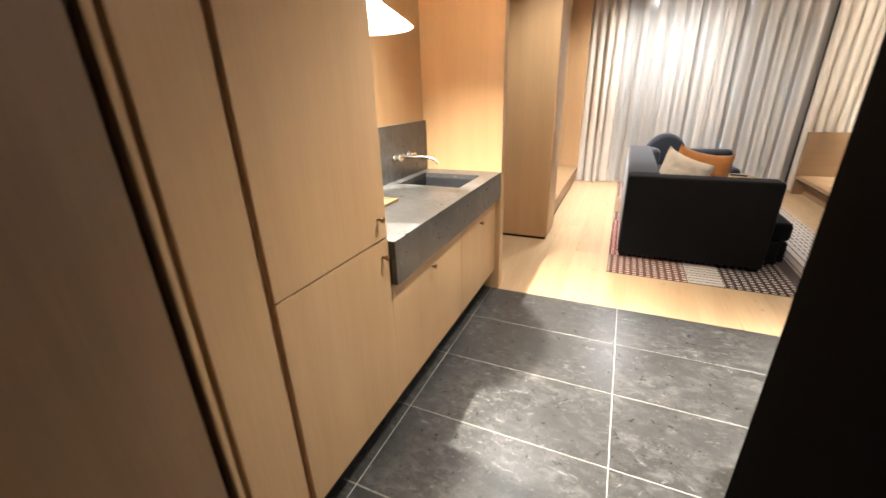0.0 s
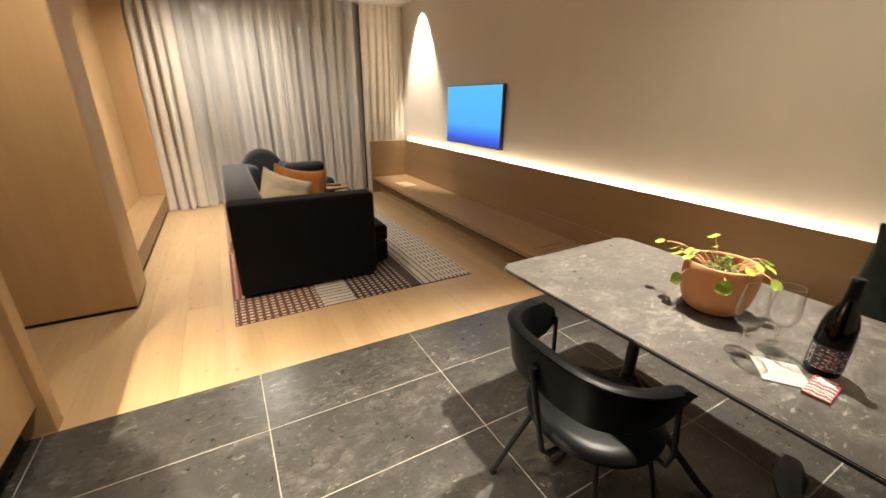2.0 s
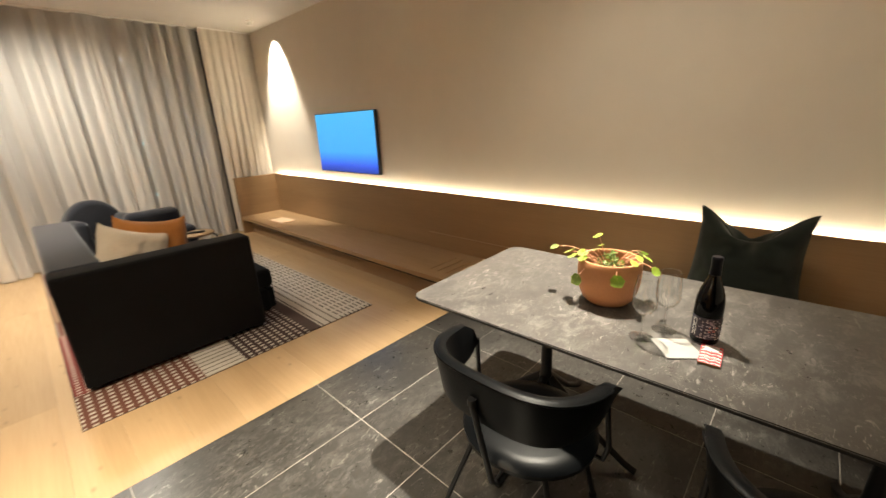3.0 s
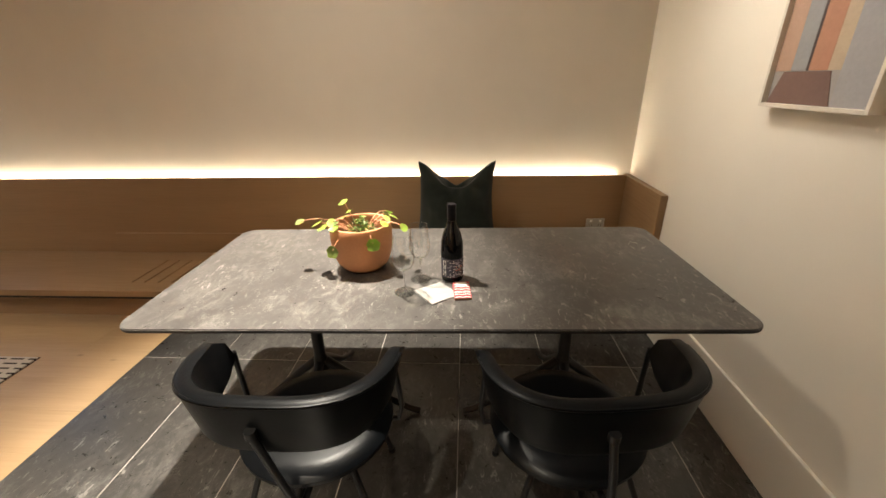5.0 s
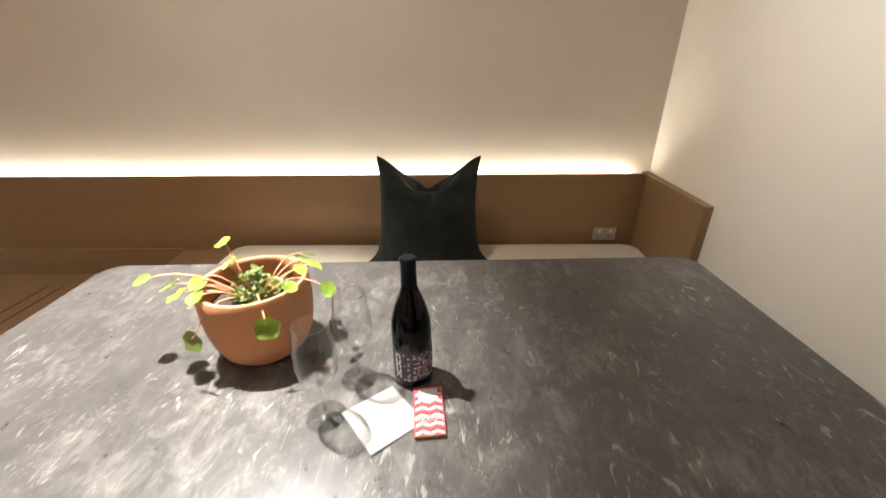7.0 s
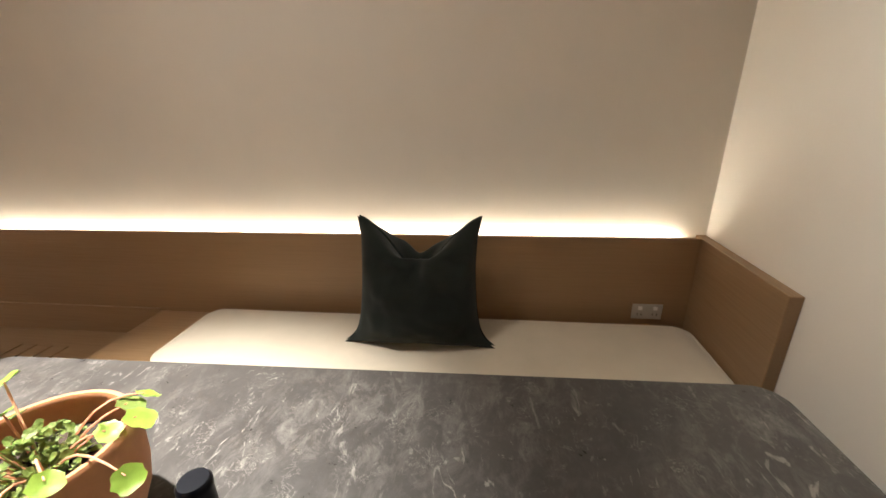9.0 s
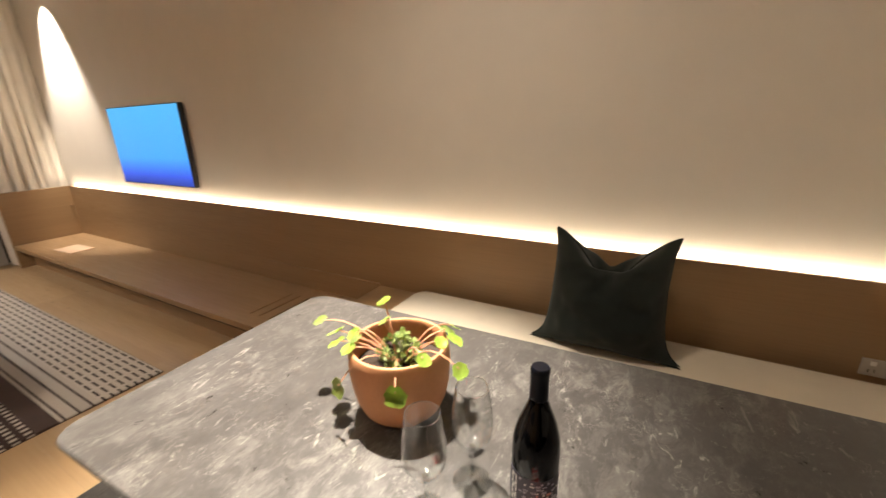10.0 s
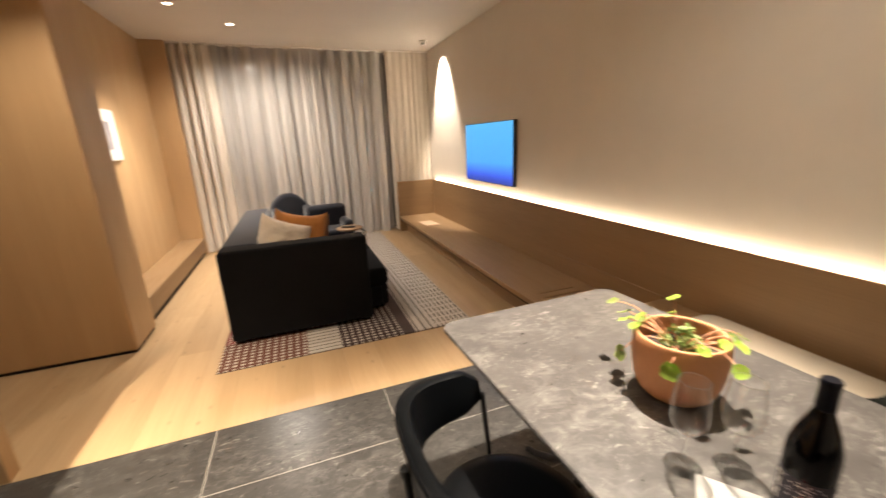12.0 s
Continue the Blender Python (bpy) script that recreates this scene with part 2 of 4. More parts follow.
CREAM = fabric("cream_boucle", (0.62, 0.54, 0.43), 160, 0.12, 0.95, 0.3)
RUST = fabric("rust_linen", (0.40, 0.165, 0.045), 300, 0.15, 0.95, 0.3)
RUST_DARK = fabric("brown_linen", (0.20, 0.09, 0.035), 300, 0.15)
GREEN = fabric("bottle_green_cotton", (0.017, 0.021, 0.0175), 500, 0.2, 0.85, 0.12)
SEAT_CLOTH = fabric("beige_seat_cloth", (0.60, 0.53, 0.42), 420, 0.08)
DRAPE = fabric("cream_drape", (0.61, 0.55, 0.47), 350, 0.07)
BOTTLE_GLASS = plain("black_bottle_glass", (0.003, 0.003, 0.0035), 0.05, 0.0, 30, 0.1, 0.0, 0.0, 0.28)
CAPSULE = plain("navy_capsule", (0.004, 0.005, 0.010), 0.28, gloss=0.25)
LABEL_DARK = plain("label_navy", (0.03, 0.028, 0.045), 0.6)
GLASS = clear_glass("clear_glass")
GLASS_RIM = clear_glass("glass_rim", 0.34)
SCREEN_DARK = plain("screen_bezel", (0.01, 0.01, 0.011), 0.3)
CERAMIC = plain("speckled_ceramic", (0.30, 0.26, 0.195), 0.5, 0.0, 140, 0.15, 0.05)
RED = plain("red_print", (0.62, 0.05, 0.06), 0.6)
MAROON = plain("dark_print", (0.10, 0.03, 0.03), 0.6)


def sheer_material():
    m, nt, p = nodes_of("grey_sheer")
    v = coords(nt, (1, 1, 0.15))
    fine = noise_tex(nt, coords(nt), 400, 2)
    c = ramp(nt, noise_tex(nt, v, 9.0, 3), (0.3, (0.90, 0.855, 0.79)), (0.7, (0.95, 0.91, 0.85)))
    nt.links.new(c, p.inputs["Base Color"])
    p.inputs["Roughness"].default_value = 0.95
    p.inputs["Alpha"].default_value = 0.42
    bump(nt, p, fine, 0.2, 0.001)
    return m


SHEER = sheer_material()


def screen_material():
    m, nt, p = nodes_of("lit_screen")
    tc = nt.nodes.new("ShaderNodeTexCoord")
    sep = nt.nodes.new("ShaderNodeSeparateXYZ")
    nt.links.new(tc.outputs["Generated"], sep.inputs[0])
    c = ramp(nt, sep.outputs["Z"], (0.0, (0.02, 0.05, 0.35)), (0.12, (0.03, 0.10, 0.75)), (0.35, (0.05, 0.36, 0.90)), (1.0, (0.06, 0.42, 0.85)))
    p.inputs["Base Color"].default_value = (0.01, 0.01, 0.01, 1)
    p.inputs["Roughness"].default_value = 0.2
    nt.links.new(c, p.inputs["Emission Color"])
    p.inputs["Emission Strength"].default_value = 1.0
    return m


SCREEN = screen_material()


# ---- building helpers ----
def thing(name, label, category, place=(0, 0, 0), turn=0, group="", kind=""):
    ob = new(name)
    ob.empty_display_size = 0.1
    ob.matrix_world = pose(*place, 0, 0, turn)
    return tagged(ob, label, category, group, kind)


def mesh_of(name, bm, material, smooth=False):
    bmesh.ops.recalc_face_normals(bm, faces=bm.faces)
    me = bpy.data.meshes.new(name)
    bm.to_mesh(me)
    bm.free()
    for mm in material if isinstance(material, (list, tuple)) else [material]:
        me.materials.append(mm)
    if smooth:
        for f in me.polygons:
            f.use_smooth = True
        me.set_sharp_from_angle(angle=radians(40))
    return me


def part(name, bm, material, parent, label="", smooth=False):
    ob = new(name, mesh_of(name, bm, material, smooth))
    ob.parent = parent
    return tagged(ob, label)


def solid(name, bm, material, label="", category="", kind="", group="", smooth=False):
    return tagged(new(name, mesh_of(name, bm, material, smooth)), label, category, group, kind)


def box(x0, x1, y0, y1, z0, z1, bevel=0.0, segments=2, bm=None):
    bm2 = bmesh.new()
    bmesh.ops.create_cube(bm2, size=1)
    for v in bm2.verts:
        v.co = Vector(((x0 + x1) / 2 + v.co.x * (x1 - x0), (y0 + y1) / 2 + v.co.y * (y1 - y0), (z0 + z1) / 2 + v.co.z * (z1 - z0)))
    if bevel:
        bmesh.ops.bevel(bm2, geom=list(bm2.edges), offset=bevel, segments=segments, affect="EDGES", profile=0.5)
    if bm is None:
        return bm2
    return merge(bm, bm2)


def merge(bm, other):
    me = bpy.data.meshes.new("tmp")
    other.to_mesh(me)
    other.free()
    bm.from_mesh(me)
    bpy.data.meshes.remove(me)
    return bm


def lathe(profile, steps=40, centre=(0, 0, 0), closed=False):
    """A turned shape from (radius, height) pairs."""
    bm = bmesh.new()
    rings = []
    for r, z in profile:
        if r < 1e-5:
            rings.append([bm.verts.new((centre[0], centre[1], centre[2] + z))])
        else:
            rings.append([bm.verts.new((centre[0] + r * math.cos(2 * math.pi * k / steps), centre[1] + r * math.sin(2 * math.pi * k / steps), centre[2] + z)) for k in range(steps)])
    pairs = list(zip(rings, rings[1:]))
    if closed:
        pairs.append((rings[-1], rings[0]))
    for a, b in pairs:
        for k in range(steps):
            j = (k + 1) % steps
            if len(a) == 1 and len(b) == 1:
                continue
            if len(a) == 1:
                bm.faces.new((a[0], b[k], b[j]))
            elif len(b) == 1:
                bm.faces.new((a[k], a[j], b[0]))
            else:
                bm.faces.new((a[k], a[j], b[j], b[k]))
    return bm


def tube(points, radius, sides=10, bm=None):
    """A round rod through the points, with capped ends."""
    bm = bm or bmesh.new()
    pts = [Vector(p) for p in points]
    radii = radius if isinstance(radius, (list, tuple)) else [radius] * len(pts)
    rings = []
    side = None
    for i, p in enumerate(pts):
        d = (pts[min(i + 1, len(pts) - 1)] - pts[max(i - 1, 0)]).normalized()
        if side is None:
            side = d.orthogonal().normalized()
        side = (side - d * side.dot(d)).normalized()
        up = d.cross(side)
        rings.append([bm.verts.new(p + radii[i] * (math.cos(2 * math.pi * k / sides) * side + math.sin(2 * math.pi * k / sides) * up)) for k in range(sides)])
    for a, b in zip(rings, rings[1:]):
        for k in range(sides):
            j = (k + 1) % sides
            bm.faces.new((a[k], a[j], b[j], b[k]))
    bm.faces.new(rings[0])
    bm.faces.new(rings[-1])
    return bm


def cushion(w, h, depth, ears=0.0, notch=0.0, n=26, seed=0, round_off=0.22, pinch=0.13):
    """A stuffed pillow in the xz plane, its foot at z = 0, thickest in the middle."""
    bm = bmesh.new()
    rnd = random.Random(seed)
    off = rnd.random() * 20
    for sign in (1, -1):
        grid = []
        for i in range(n + 1):
            row = []
            for j in range(n + 1):
                u, v = 2 * i / n - 1, 2 * j / n - 1
                cut = 1 - round_off * max(0.0, abs(u) + abs(v) - 1.55)
                pinch_x = 1 - pinch * (1 - abs(v) ** 2.2) * abs(u) ** 2
                pinch_z = 1 - 0.09 * (1 - abs(u) ** 2.2) * abs(v) ** 2
                x, z = u * pinch_x * cut * w / 2, v * pinch_z * cut * h / 2
                if v > 0:
                    z += ears * abs(u) ** 3 * v ** 2 - notch * (1 - abs(u)) ** 1.7 * v ** 3
                fat = max(0.0, (1 - abs(u) ** 2.6) * (1 - abs(v) ** 2.6)) ** 0.55
                if v > 0:
                    fat *= 1 - 0.8 * math.exp(-(u / 0.15) ** 2) * v * (1 if notch else 0)
                wr = 0.10 * noise.noise(Vector((u * 2.3 + off, v * 2.3, sign))) + 0.05 * noise.noise(Vector((u * 6 + off, v * 6, sign)))
                y = sign * depth / 2 * max(0.09, fat * (1 + 1.6 * wr))
                row.append(bm.verts.new((x, y, z + h / 2)))
            grid.append(row)
        for i in range(n):
            for j in range(n):
                bm.faces.new((grid[i][j], grid[i + 1][j], grid[i + 1][j + 1], grid[i][j + 1]))
    bmesh.ops.remove_doubles(bm, verts=bm.verts, dist=0.0004)
    bmesh.ops.holes_fill(bm, edges=[e for e in bm.edges if e.is_boundary], sides=0)
    return bm


def structure(name, bm, material, label):
    return solid(name, bm, material, label, "wall" if "wall" in name else name.split("_")[0], "structure")


# ---- large structure ----
floor = structure("floor", box(-2.2, WALL_X + 0.2, -2.0, 2.82, -0.12, -0.0012), GROUT, "pale grout bed under dark marble tiles")
wood_floor = structure("floor_timber", box(-2.2, WALL_X + 0.2, 2.82, 7.4, -0.12, -0.012), DARK_OAK, "pale oak plank floor of the living area")
structure("ceiling", box(-2.2, WALL_X + 0.2, -2.0, 7.4, CEIL, CEIL + 0.15), CEILING, "plain warm white painted ceiling")
structure("wall_bench_side", box(WALL_X, WALL_X + 0.2, -2.0, 7.4, 0, CEIL), PAINT, "warm greige painted wall above the bench")
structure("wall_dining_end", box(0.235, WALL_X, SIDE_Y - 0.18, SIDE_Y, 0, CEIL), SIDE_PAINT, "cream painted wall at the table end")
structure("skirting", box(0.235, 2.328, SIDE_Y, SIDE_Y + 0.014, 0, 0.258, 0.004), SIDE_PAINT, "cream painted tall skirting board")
structure("wall_entry", box(0.108, 0.235, -2.0, 0.395, 0, CEIL, 0.003), UNLIT_BLACK, "end of the entry wall, its lack of light painted near-black")
structure("wall_entry_back", box(-2.2, 0.108, -2.0, -1.9, 0, CEIL), PAINT, "plain wall closing the dark entry")
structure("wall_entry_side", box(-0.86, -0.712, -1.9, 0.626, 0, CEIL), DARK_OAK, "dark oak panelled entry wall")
structure("wall_kitchen_back", box(-1.45, -1.245, 0.598, 2.825, 0, CEIL), OAK_V, "oak veneer wall behind the stone counter")
structure("wall_kitchen_end", box(-1.45, -0.668, 2.825, 2.905, 0, CEIL, 0.003), OAK_V, "oak veneer side panel closing the kitchen niche")
structure("wall_passage", box(-2.2, -2.05, 2.905, 3.985, 0, CEIL), OAK_V, "oak veneer wall of the side passage")
structure("wall_pier", box(-2.2, -0.52, 3.985, 4.42, 0.022, CEIL, 0.012, 3), OAK_V, "oak veneer boxed pier")
structure("pier_plinth", box(-2.2, -0.535, 4.0, 4.41, 0, 0.022), BLACK_GAP, "black shadow gap under the oak pier")
structure("wall_niche", box(-1.0, -0.83, 4.42, 6.87, 0, CEIL), OAK_V, "oak veneer wall of the seating niche")
structure("wall_niche_end", box(-1.0, -0.555, 6.87, 6.95, 0, CEIL, 0.003), OAK_V, "oak veneer return beside the curtains")
structure("wall_window_left", box(-1.0, -0.60, 6.95, 7.4, 0, CEIL), PAINT, "plain wall beside the window")

# window behind the curtains
window = thing("window_1", "tall black-framed window onto the night", "window", (0, 0, 0), kind="structure")
for x in (-0.57, 0.82, 2.22, 2.83):
    part("mullion", box(x - 0.03, x + 0.03, 7.26, 7.32, 0, CEIL), BLACK_METAL, window)
for x0, x1 in ((-0.54, 0.79), (0.85, 2.19), (2.25, 2.80)):
    for z0, z1 in ((0, 0.06), (1.02, 1.06), (CEIL - 0.06, CEIL)):
        part("rail", box(x0, x1, 7.26, 7.32, z0, z1), BLACK_METAL, window)
    pane = part("pane", box(x0, x1, 7.285, 7.293, 0.06, CEIL - 0.06), GLASS, window)
    pane.visible_shadow = False
part("guard_rail", box(1.40, 2.19, 7.33, 7.36, 1.035, 1.060, 0.004), plain("pale_rail", (0.60, 0.57, 0.53), 0.5), window, "pale guard rail outside the glass")

tower = thing("tower_block", "dark distant tower block with a few lit windows at night", "building", (0, 0, -30))
part("wall", box(7.9, 24.0, 60.0, 76.0, 0.0, 62.0), plain("dark_facade", (0.03, 0.03, 0.034), 0.8), tower)
part("roof", box(7.6, 24.3, 59.7, 76.3, 62.0, 63.0), plain("dark_roof", (0.02, 0.02, 0.022), 0.8), tower)
rnd = random.Random(31)
LIT = [glow("teal_window", (0.35, 0.85, 1.0), 1.6), glow("warm_window", (1.0, 0.72, 0.40), 0.7), glow("white_window", (0.95, 0.95, 1.0), 0.8)]
for floor_no in range(19):
    for bay in range(6):
        if rnd.random() > (0.5 if bay == 1 else 0.05):
            continue
        wx, wz = 8.6 + bay * 2.6, 3.0 + floor_no * 3.05
        ww = rnd.uniform(0.15, 0.35)
        part("window", box(wx, wx + ww, 59.94, 59.99, wz, wz + rnd.uniform(0.2, 0.4)), LIT[rnd.choice((0, 0, 1, 2, 2))], tower)


# ---- curtains ----
def curtain(name, x0, x1, y, z0, z1, pitch, depth, material, label, seed, flare=0.0, thick=0.003):
    """Cloth in overhanging ripple folds; thick = 0 hangs a single veil."""
    rnd = random.Random(seed)
    bm = bmesh.new()
    per = 18
    folds = max(2, round((x1 - x0) / pitch))
    cuts = [0.0]
    for _ in range(folds):
        cuts.append(cuts[-1] + rnd.uniform(0.72, 1.3))
    cuts = [x0 + (x1 - x0) * c / cuts[-1] for c in cuts]
    amps = [depth * rnd.uniform(0.55, 1.15) for _ in range(folds)]
    hang = [rnd.uniform(0.15, 0.27) for _ in range(folds)]
    sway = [rnd.uniform(-1, 1) for _ in range(folds + 1)]
    path = [(k, q / per) for k in range(folds) for q in range(per)] + [(folds - 1, 1.0)]
    levels = 16
    grids = []
    for back in (0, thick) if thick else (0,):
        grid = []
        for j in range(levels + 1):
            h = j / levels
            row = []
            for k, u in path:
                w = cuts[k + 1] - cuts[k]
                x = cuts[k] + w * (u + hang[k] * (1.1 - 0.5 * h) * math.sin(4 * math.pi * u))
                a = amps[k] * (0.6 + 0.4 * (1 - h) + 0.25 * noise.noise(Vector((k * 3.1 + seed, h * 2.2, 0))))
                yy = y - a * (0.5 - 0.5 * math.cos(2 * math.pi * u)) + back
                drift = sway[k] + (sway[k + 1] - sway[k]) * u
                x += 0.022 * drift * (1 - h) ** 1.5 + flare * (1 - h) * (x - (x0 + x1) / 2)
                row.append(bm.verts.new((x, yy, z0 + (z1 - z0) * h)))
            grid.append(row)
        grids.append(grid)
        for j in range(levels):
            for i in range(len(path) - 1):
                bm.faces.new((grid[j][i], grid[j][i + 1], grid[j + 1][i + 1], grid[j + 1][i]))
    if thick:
        f, b = grids
        n = len(path) - 1
        for j in range(levels):
            bm.faces.new((f[j][0], f[j + 1][0], b[j + 1][0], b[j][0]))
            bm.faces.new((f[j][n], f[j + 1][n], b[j + 1][n], b[j][n]))
        for i in range(n):
            bm.faces.new((f[0][i], f[0][i + 1], b[0][i + 1], b[0][i]))
    cloth = thing(name, label, "curtain")
    part("cloth", bm, material, cloth, smooth=True)
    rail = box(x0 - 0.01, x1 + 0.01, y - depth * 0.5 - 0.012, y - depth * 0.5 + 0.012, CEIL - 0.014, CEIL)
    part("rail", rail, WHITE_ENAMEL, cloth, "white ceiling track")
    return cloth


curtain("sheer_curtain", -0.14, 1.04, CURTAIN_Y + 0.05, 0.015, CEIL - 0.012, 0.20, 0.14, SHEER, "grey softly pleated sheer curtain drawn across the window", 4, thick=0)
curtain("sheer_curtain", 1.10, 2.13, CURTAIN_Y + 0.05, 0.015, CEIL - 0.012, 0.185, 0.13, SHEER, "grey evenly pleated sheer curtain beside the cream drape", 6, thick=0)
curtain("sheer_curtain_edge", 0.98, 1.17, CURTAIN_Y - 0.035, 0.015, CEIL - 0.012, 0.065, 0.045, SHEER, "bunched pale edge where two sheer curtains meet", 15, 0.25, thick=0)
curtain("sheer_selvedge", 2.09, 2.205, CURTAIN_Y + 0.06, 0.015, CEIL - 0.012, 0.05, 0.006, SHEER, "flat grey selvedge of the sheer beside the drape", 18, thick=0)
curtain("drape", -0.56, -0.10, CURTAIN_Y - 0.02, 0.012, CEIL - 0.012, 0.13, 0.16, DRAPE, "cream heavy drape gathered beside the oak return", 9, 0.12)
curtain("drape", 2.20, 2.86, CURTAIN_Y - 0.02, 0.012, CEIL - 0.012, 0.10, 0.038, DRAPE, "cream finely pleated drape beside the bench wall", 12)

# ---- kitchen niche ----
def knob(parent, x, y, z):
    bm = lathe([(0, 0), (0.005, 0.001), (0.005, 0.014), (0.010, 0.018), (0.011, 0.024), (0.008, 0.028), (0, 0.029)], 16)
    bmesh.ops.rotate(bm, verts=bm.verts, cent=(0, 0, 0), matrix=Matrix.Rotation(radians(90), 3, "Y"))
    bmesh.ops.translate(bm, verts=bm.verts, vec=(x, y, z))
    part("knob", bm, BRASS, parent, "small bronze knob", True)


FRONT = -0.70
BACK = -1.245
YT = 1.405
tall = thing("tall_cabinet", "full-height oak veneer cupboard with two closed doors", "cabinet", (0, 0, 0))
part("body", box(BACK + 0.004, FRONT - 0.024, 0.850, YT - 0.002, 0.15, CEIL - 0.004), OAK_V, tall)
d1 = part("door", box(FRONT - 0.02, FRONT, 0.862, YT, 0.902, CEIL - 0.01, 0.002), OAK_V, tall)
knob(d1, FRONT, 1.350, 0.983)
d2 = part("door", box(FRONT - 0.02, FRONT, 0.862, YT, 0.155, 0.897, 0.002), OAK_V, tall)
knob(d2, FRONT, 1.360, 0.835)
part("plinth", box(BACK + 0.02, FRONT - 0.08, 0.852, YT - 0.002, 0, 0.15), BLACK_GAP, tall)

filler = thing("panel", "oak veneer upright filler panel beside the cupboard", "panel")
part("board", box(BACK + 0.004, FRONT, 0.673, 0.840, 0, CEIL - 0.004, 0.003), OAK_V, filler)
part("shadow_gap", box(BACK + 0.004, FRONT - 0.03, 0.840, 0.8495, 0, CEIL - 0.004), BLACK_GAP, filler)
trimmed = thing("door_frame", "dark oak door frame with a narrow moulded edge", "door frame")
part("jamb", box(-0.86, FRONT + 0.002, 0.641, 0.658, 0, CEIL - 0.004, 0.004), OAK_V, trimmed)
# black strips paint the darkness of the slots beside the moulding
part("stop", box(-0.86, FRONT - 0.03, 0.627, 0.640, 0, CEIL - 0.004), BLACK_GAP, trimmed)
part("stop", box(-0.86, FRONT - 0.035, 0.659, 0.672, 0, CEIL - 0.004), BLACK_GAP, trimmed)

for y0, y1, ky in ((YT + 0.002, 2.158, 1.765), (2.162, 2.822, 2.463)):
    unit = thing("base_cabinet", "low oak veneer base cabinet under the stone counter", "cabinet", group="base cabinets under the counter")
    part("body", box(BACK + 0.004, FRONT - 0.024, y0, y1, 0.15, 0.69), OAK_Y, unit)
    d = part("door", box(FRONT - 0.02, FRONT - 0.001, y0, y1, 0.155, 0.694, 0.002), OAK_V, unit)
    knob(d, FRONT, ky, 0.628)
    part("plinth", box(BACK + 0.02, FRONT - 0.08, y0, y1, 0, 0.15), BLACK_GAP, unit)

SX0, SX1, SY0, SY1 = -1.165, -0.768, 2.300, 2.672
counter = thing("worktop", "thick grey stone counter with an inset black sink", "worktop")
Z0 = STONE_Z - 0.03
ct = bmesh.new()
gx, gy = (BACK + 0.002, SX0, SX1, -0.672), (YT + 0.002, SY0, SY1, 2.823)
gv = [[ct.verts.new((a, b, Z0)) for b in gy] for a in gx]
for a in range(3):
    for b in range(3):
        if (a, b) != (1, 1):
            ct.faces.new((gv[a][b], gv[a + 1][b], gv[a + 1][b + 1], gv[a][b + 1]))
ext = bmesh.ops.extrude_face_region(ct, geom=list(ct.faces))
bmesh.ops.translate(ct, vec=(0, 0, 0.03), verts=[v for v in ext["geom"] if isinstance(v, bmesh.types.BMVert)])
part("slab", ct, STONE, counter)
part("apron", box(-0.699, -0.672, YT + 0.002, 2.823, 0.70, STONE_Z - 0.0305, 0.0015), STONE, counter)
part("backsplash", box(BACK + 0.0015, BACK + 0.022, YT + 0.002, 2.823, STONE_Z, 1.218, 0.002), STONE, counter, "grey stone upstand behind the counter")
sk = bmesh.new()
box(SX0 - 0.008, SX0, SY0 - 0.008, SY1 + 0.008, 0.70, Z0, bm=sk)
box(SX1, SX1 + 0.008, SY0 - 0.008, SY1 + 0.008, 0.70, Z0, bm=sk)
box(SX0, SX1, SY0 - 0.008, SY0, 0.70, Z0, bm=sk)
box(SX0, SX1, SY1, SY1 + 0.008, 0.70, Z0, bm=sk)
box(SX0, SX1, SY0, SY1, 0.69, 0.70, bm=sk)
part("sink", sk, plain("black_sink", (0.02, 0.02, 0.022), 0.4), counter, "black undermounted sink bowl")

tap = thing("wall_tap", "brushed nickel wall-mounted tap with two round handles", "tap", (BACK + 0.022, 2.45, 1.02))
sp = tube([(0, 0, 0), (0.05, 0, 0.002), (0.14, 0.005, 0.004), (0.20, 0.01, 0), (0.235, 0.012, -0.014), (0.25, 0.013, -0.035)], 0.009, 12)
part("spout", sp, CHROME, tap, smooth=True)
for dy in (-0.09, 0.09, 0.0):
    r = lathe([(0, 0), (0.022, 0), (0.022, 0.008), (0.012, 0.010), (0.012, 0.032), (0.018, 0.036), (0.018, 0.052), (0, 0.054)] if dy else [(0.010, 0), (0.022, 0), (0.022, 0.008), (0.010, 0.010)], 20, closed=not dy)
    bmesh.ops.rotate(r, verts=r.verts, cent=(0, 0, 0), matrix=Matrix.Rotation(radians(90), 3, "Y"))
    bmesh.ops.translate(r, verts=r.verts, vec=(0, dy, 0))
    part("handle" if dy else "collar", r, CHROME, tap, smooth=True)

